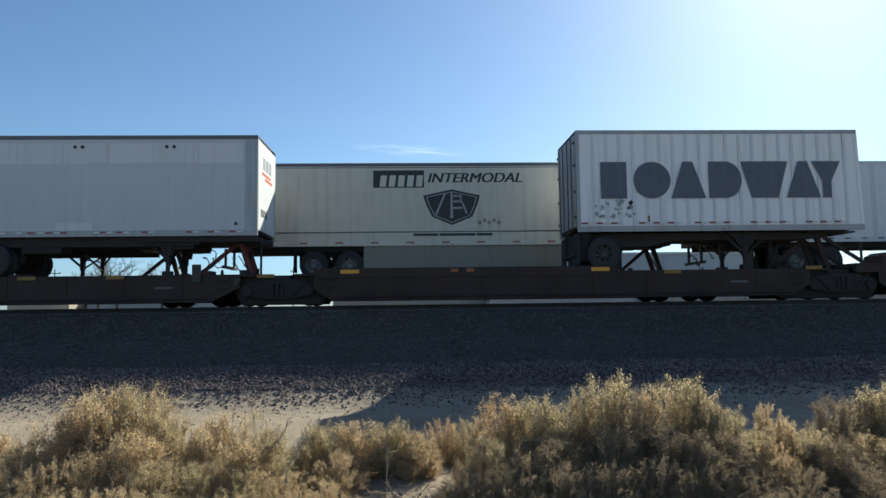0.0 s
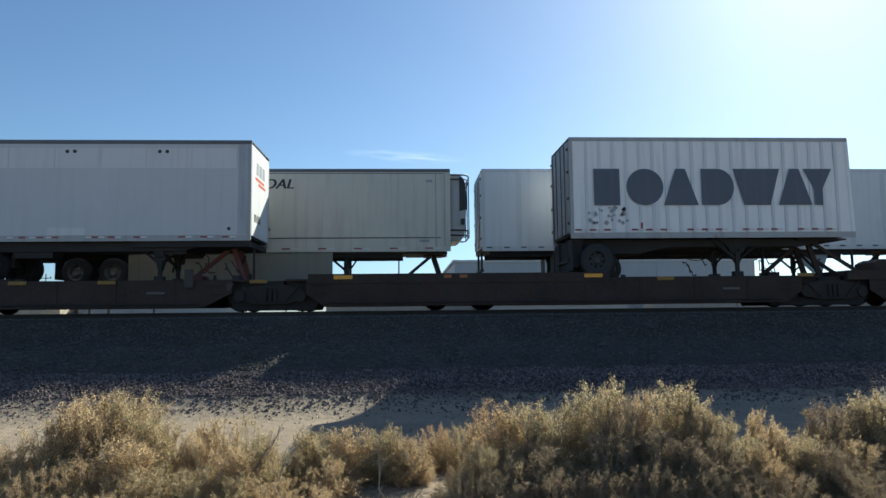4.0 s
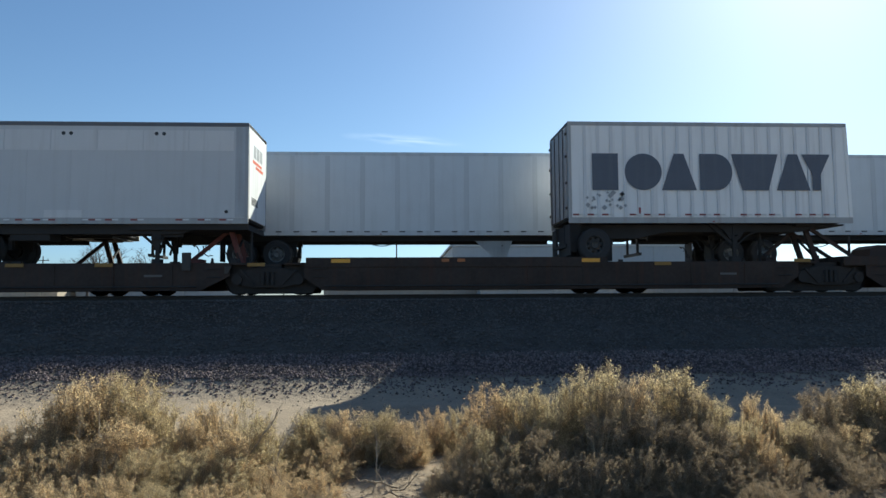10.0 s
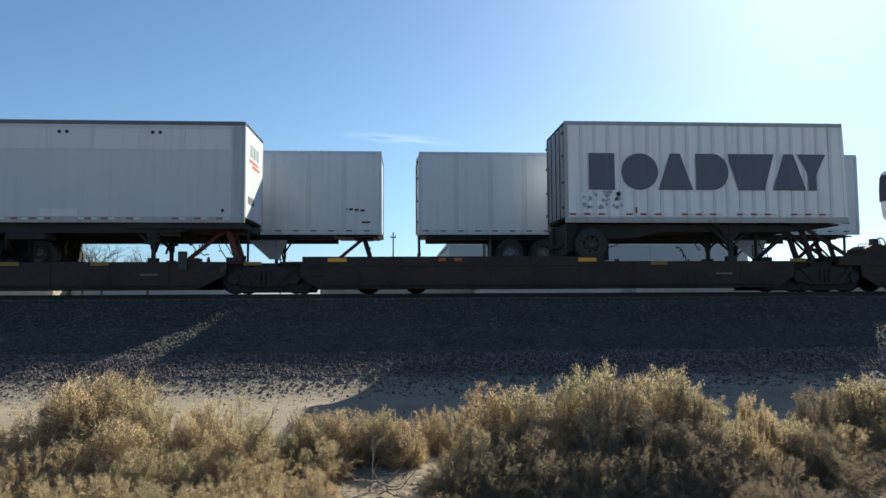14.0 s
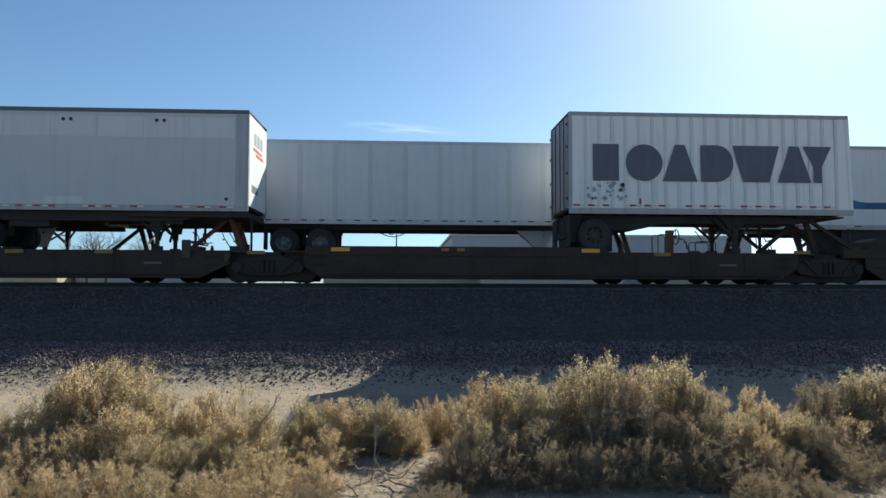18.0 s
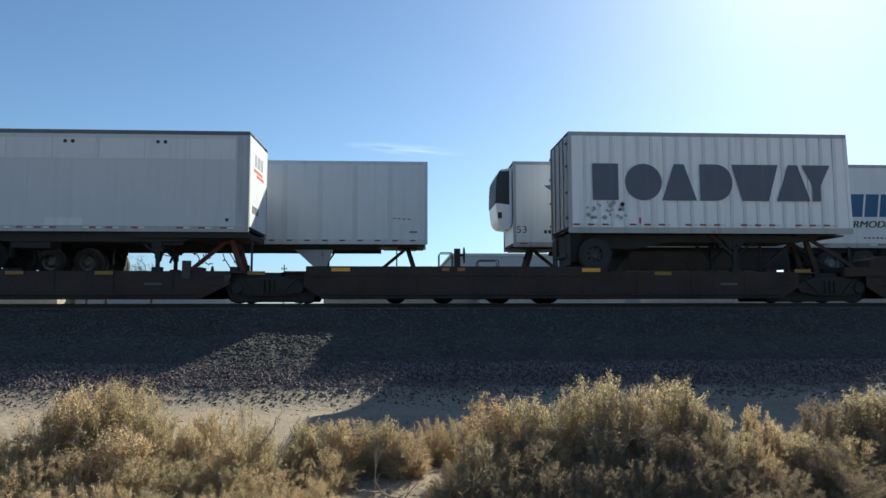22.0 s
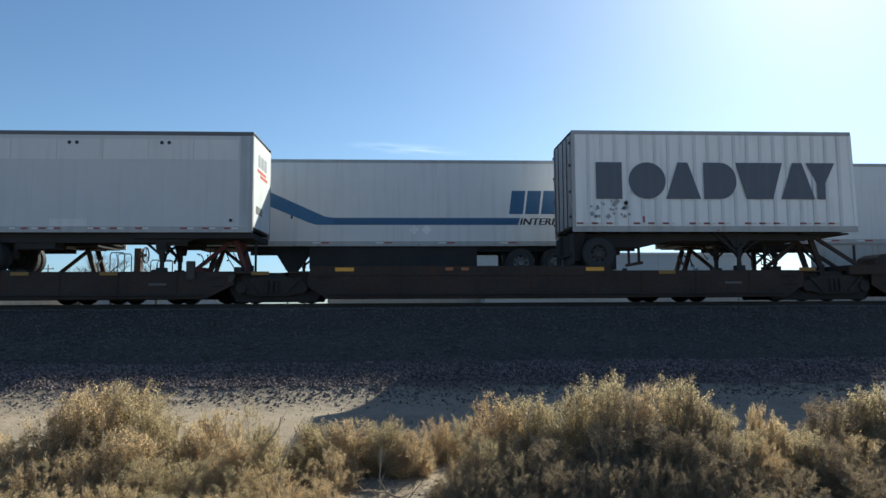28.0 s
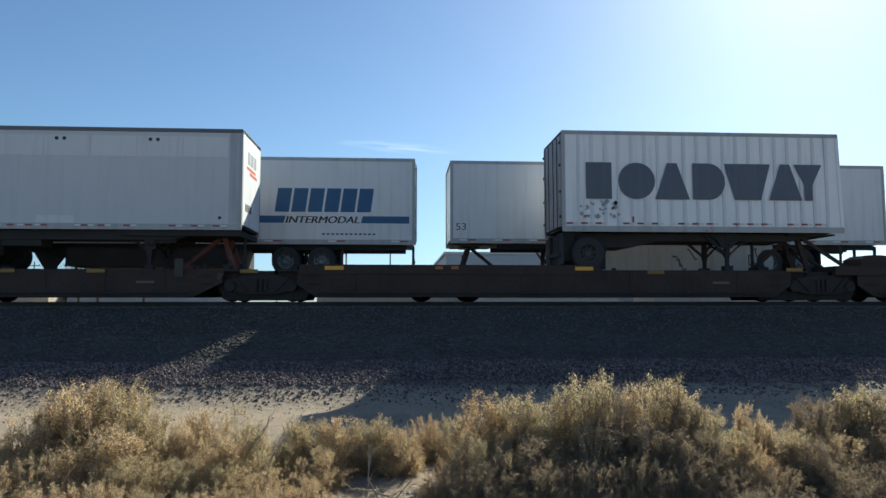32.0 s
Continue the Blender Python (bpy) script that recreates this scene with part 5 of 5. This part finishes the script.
GREY_ROOF = material("grey_metal_roof", (0.40, 0.42, 0.44), 0.5, metal=0.3, vary=0.1)
BARK = material("grey_bark", (0.075, 0.06, 0.05), 0.9, vary=0.3)


def warehouse(x0, x1, y0, y1, z1, label, wall, panel=6.0, z0=-1.16, doors=()):
    t = thing("warehouse", label, "building", pose(x0, y0, z0))
    w, d, h = x1 - x0, y1 - y0, z1 - z0
    part("wall", box(B(), 0, w, 0, d, 0, h - 0.3), wall, t)
    part("roof", box(B(), -0.3, w + 0.3, -0.3, d + 0.3, h - 0.3, h), GREY_ROOF, t)
    n = max(1, int(w / panel))
    for i in range(n):
        part("wall_panel", box(B(), i * w / n + 0.04, (i + 1) * w / n - 0.04, -0.06, 0, 0.2, h - 0.34), wall, t)
    for a in doors:
        part("loading_door", box(B(), a, a + 3.2, -0.12, -0.061, 0.2, 3.6), OFF_WHITE, t)
    return t


warehouse(6.1, 47.1, 90, 135, 6.85, "long pale grey metal warehouse with flat roof in the distance", PALE_WALL, doors=(4, 9, 22))
warehouse(-8.5, 7.6, 70, 74, 0.95, "low off-white wall building behind the tracks", OFF_WHITE, 2.2)
warehouse(7.2, 21.5, 66, 70, 0.85, "low pale grey shed behind the tracks", PALE_WALL, 3.0)
warehouse(24.5, 35.0, 64, 70, 1.35, "low white shed behind the tracks", OFF_WHITE, 3.0)
warehouse(38.0, 60.0, 72, 80, 1.2, "low white building behind the tracks", OFF_WHITE, 3.0)
warehouse(-44, -37.5, 75, 80, 1.6, "small tan building with pale front behind the tracks", TAN_WALL, 1.6)
warehouse(-37, -19, 78, 84, 1.1, "low grey building behind the tracks", PALE_WALL, 3.0)


def bare_tree(x, y, height, seed, label="leafless grey tree behind the railway"):
    rng = random.Random(seed)
    t = thing("bare_tree", label, "tree", pose(x, y, -1.2))
    trunk, limbs = B(), B()

    def grow(p, d, ln, r, depth):
        q = p + d * ln
        tube(trunk if depth == 0 else limbs, p, q, r, 5, r * 0.7)
        if depth < 7:
            for _ in range((2 + (depth == 1)) if depth else 3 + (rng.random() < 0.5)):
                e = (d + Vector((rng.gauss(0, 0.5), rng.gauss(0, 0.5), rng.gauss(0.12, 0.3)))).normalized()
                grow(q, e, ln * rng.uniform(0.62, 0.85), r * 0.62, depth + 1)

    grow(Vector((0, 0, 0)), Vector((0, 0, 1)), height * 0.27, height * 0.026, 0)
    part("trunk", trunk, BARK, t)
    part("branch_crown", limbs, BARK, t)


bare_tree(-33.0, 72, 7.2, 3)
bare_tree(-30.2, 70, 7.4, 8)
bare_tree(-27.2, 74, 6.6, 5)
bare_tree(-34.8, 90, 7.0, 6)


def utility_pole(x, y, h, arm=1.1):
    t = thing("utility_pole", "thin dark wooden utility pole with crossarm far behind the tracks", "pole", pose(x, y, -1.2))
    part("pole", tube(B(), (0, 0, 0), (0, 0, h), 0.13, 8, 0.09), BARK, t)
    part("crossarm", box(B(), -arm, arm, -0.06, 0.06, h - 0.85, h - 0.7), BARK, t)
    for x1 in (-0.8 * arm, 0.0, 0.8 * arm):
        part("insulator", tube(B(), (x1, 0, h - 0.7), (x1, 0, h - 0.45), 0.06, 6), BARK, t)


utility_pole(-21.5, 120, 8.3, 0.5)
utility_pole(-67.8, 130, 9.0)
utility_pole(-1.5, 100, 10.5, 0.4)


def cloud(x, y, z, w, h, seed, density):
    m = bpy.data.materials.new("thin_cloud")
    m.use_nodes = True
    n, l = m.node_tree.nodes, m.node_tree.links
    n.remove(n["Principled BSDF"])
    co = n.new("ShaderNodeTexCoord").outputs["Object"]
    mp = n.new("ShaderNodeMapping")
    mp.inputs["Scale"].default_value = (1.6 / w, 1, 5.0 / h * 0.3)
    mp.inputs["Location"].default_value = (seed, seed, 0)
    l.new(co, mp.inputs[0])
    t = n.new("ShaderNodeTexNoise")
    t.inputs["Scale"].default_value, t.inputs["Detail"].default_value = 2.4, 7
    l.new(mp.outputs[0], t.inputs["Vector"])
    mp2 = n.new("ShaderNodeMapping")
    mp2.inputs["Scale"].default_value = (2 / w, 0, 2 / h)
    l.new(co, mp2.inputs[0])
    g = n.new("ShaderNodeTexGradient")
    g.gradient_type = "SPHERICAL"
    l.new(mp2.outputs[0], g.inputs[0])
    k = n.new("ShaderNodeMapRange")
    k.inputs["From Min"].default_value, k.inputs["From Max"].default_value = 0.38, 0.75
    l.new(t.outputs["Fac"], k.inputs["Value"])
    mu = n.new("ShaderNodeMath")
    mu.operation = "MULTIPLY"
    l.new(k.outputs[0], mu.inputs[0])
    l.new(g.outputs["Fac"], mu.inputs[1])
    mu2 = n.new("ShaderNodeMath")
    mu2.operation = "MULTIPLY"
    mu2.inputs[1].default_value = density
    l.new(mu.outputs[0], mu2.inputs[0])
    # sunlight in the wisp is put in as a weak glow of its own
    tr, em, ms = n.new("ShaderNodeBsdfTransparent"), n.new("ShaderNodeEmission"), n.new("ShaderNodeMixShader")
    em.inputs[0].default_value, em.inputs[1].default_value = (0.95, 0.98, 1.0, 1), 0.68
    l.new(mu2.outputs[0], ms.inputs[0])
    l.new(tr.outputs[0], ms.inputs[1])
    l.new(em.outputs[0], ms.inputs[2])
    l.new(ms.outputs[0], n["Material Output"].inputs["Surface"])
    me = bpy.data.meshes.new("cloud")
    me.from_pydata([(-w / 2, 0, -h / 2), (w / 2, 0, -h / 2), (w / 2, 0, h / 2), (-w / 2, 0, h / 2)], [], [(0, 1, 2, 3)])
    me.materials.append(m)
    ob = new("cloud", me)
    ob.matrix_basis = pose(x, y, z, 0, 4, 0)
    tagged(ob, "thin white wisp of cloud high in the sky", "cloud", kind="structure")


cloud(-2, 2000, 466, 400, 40, 1.3, 0.55)
cloud(560, 2000, 380, 420, 130, 4.1, 0.3)


# ---- what moves ----
def travelled(t):
    """Metres that the passing train has gone at t seconds."""
    s, last_t = 0.0, 0.0
    for end, v in ((3, 2.10), (10, 2.06), (14, 2.10), (20, 2.145), (25.5, 2.06), (27.5, 2.0), (33, 2.10)):
        d = max(0.0, min(t, end) - last_t)
        s, last_t = s + d * v, end
    return s * S


def motions():
    times = [0.5 * i for i in range(65)]
    for ob, x, y, z in MOVING:
        walk(ob, [(t, pose(x - travelled(t), y, z)) for t in times])
    turns = [0.25 * i for i in range(129)]
    for w, dx in ROLLING:
        walk(w, [(t, pose(dx, 0, 0.42, 0, -math.degrees(travelled(t) / 0.42), 0)) for t in turns])


motions()
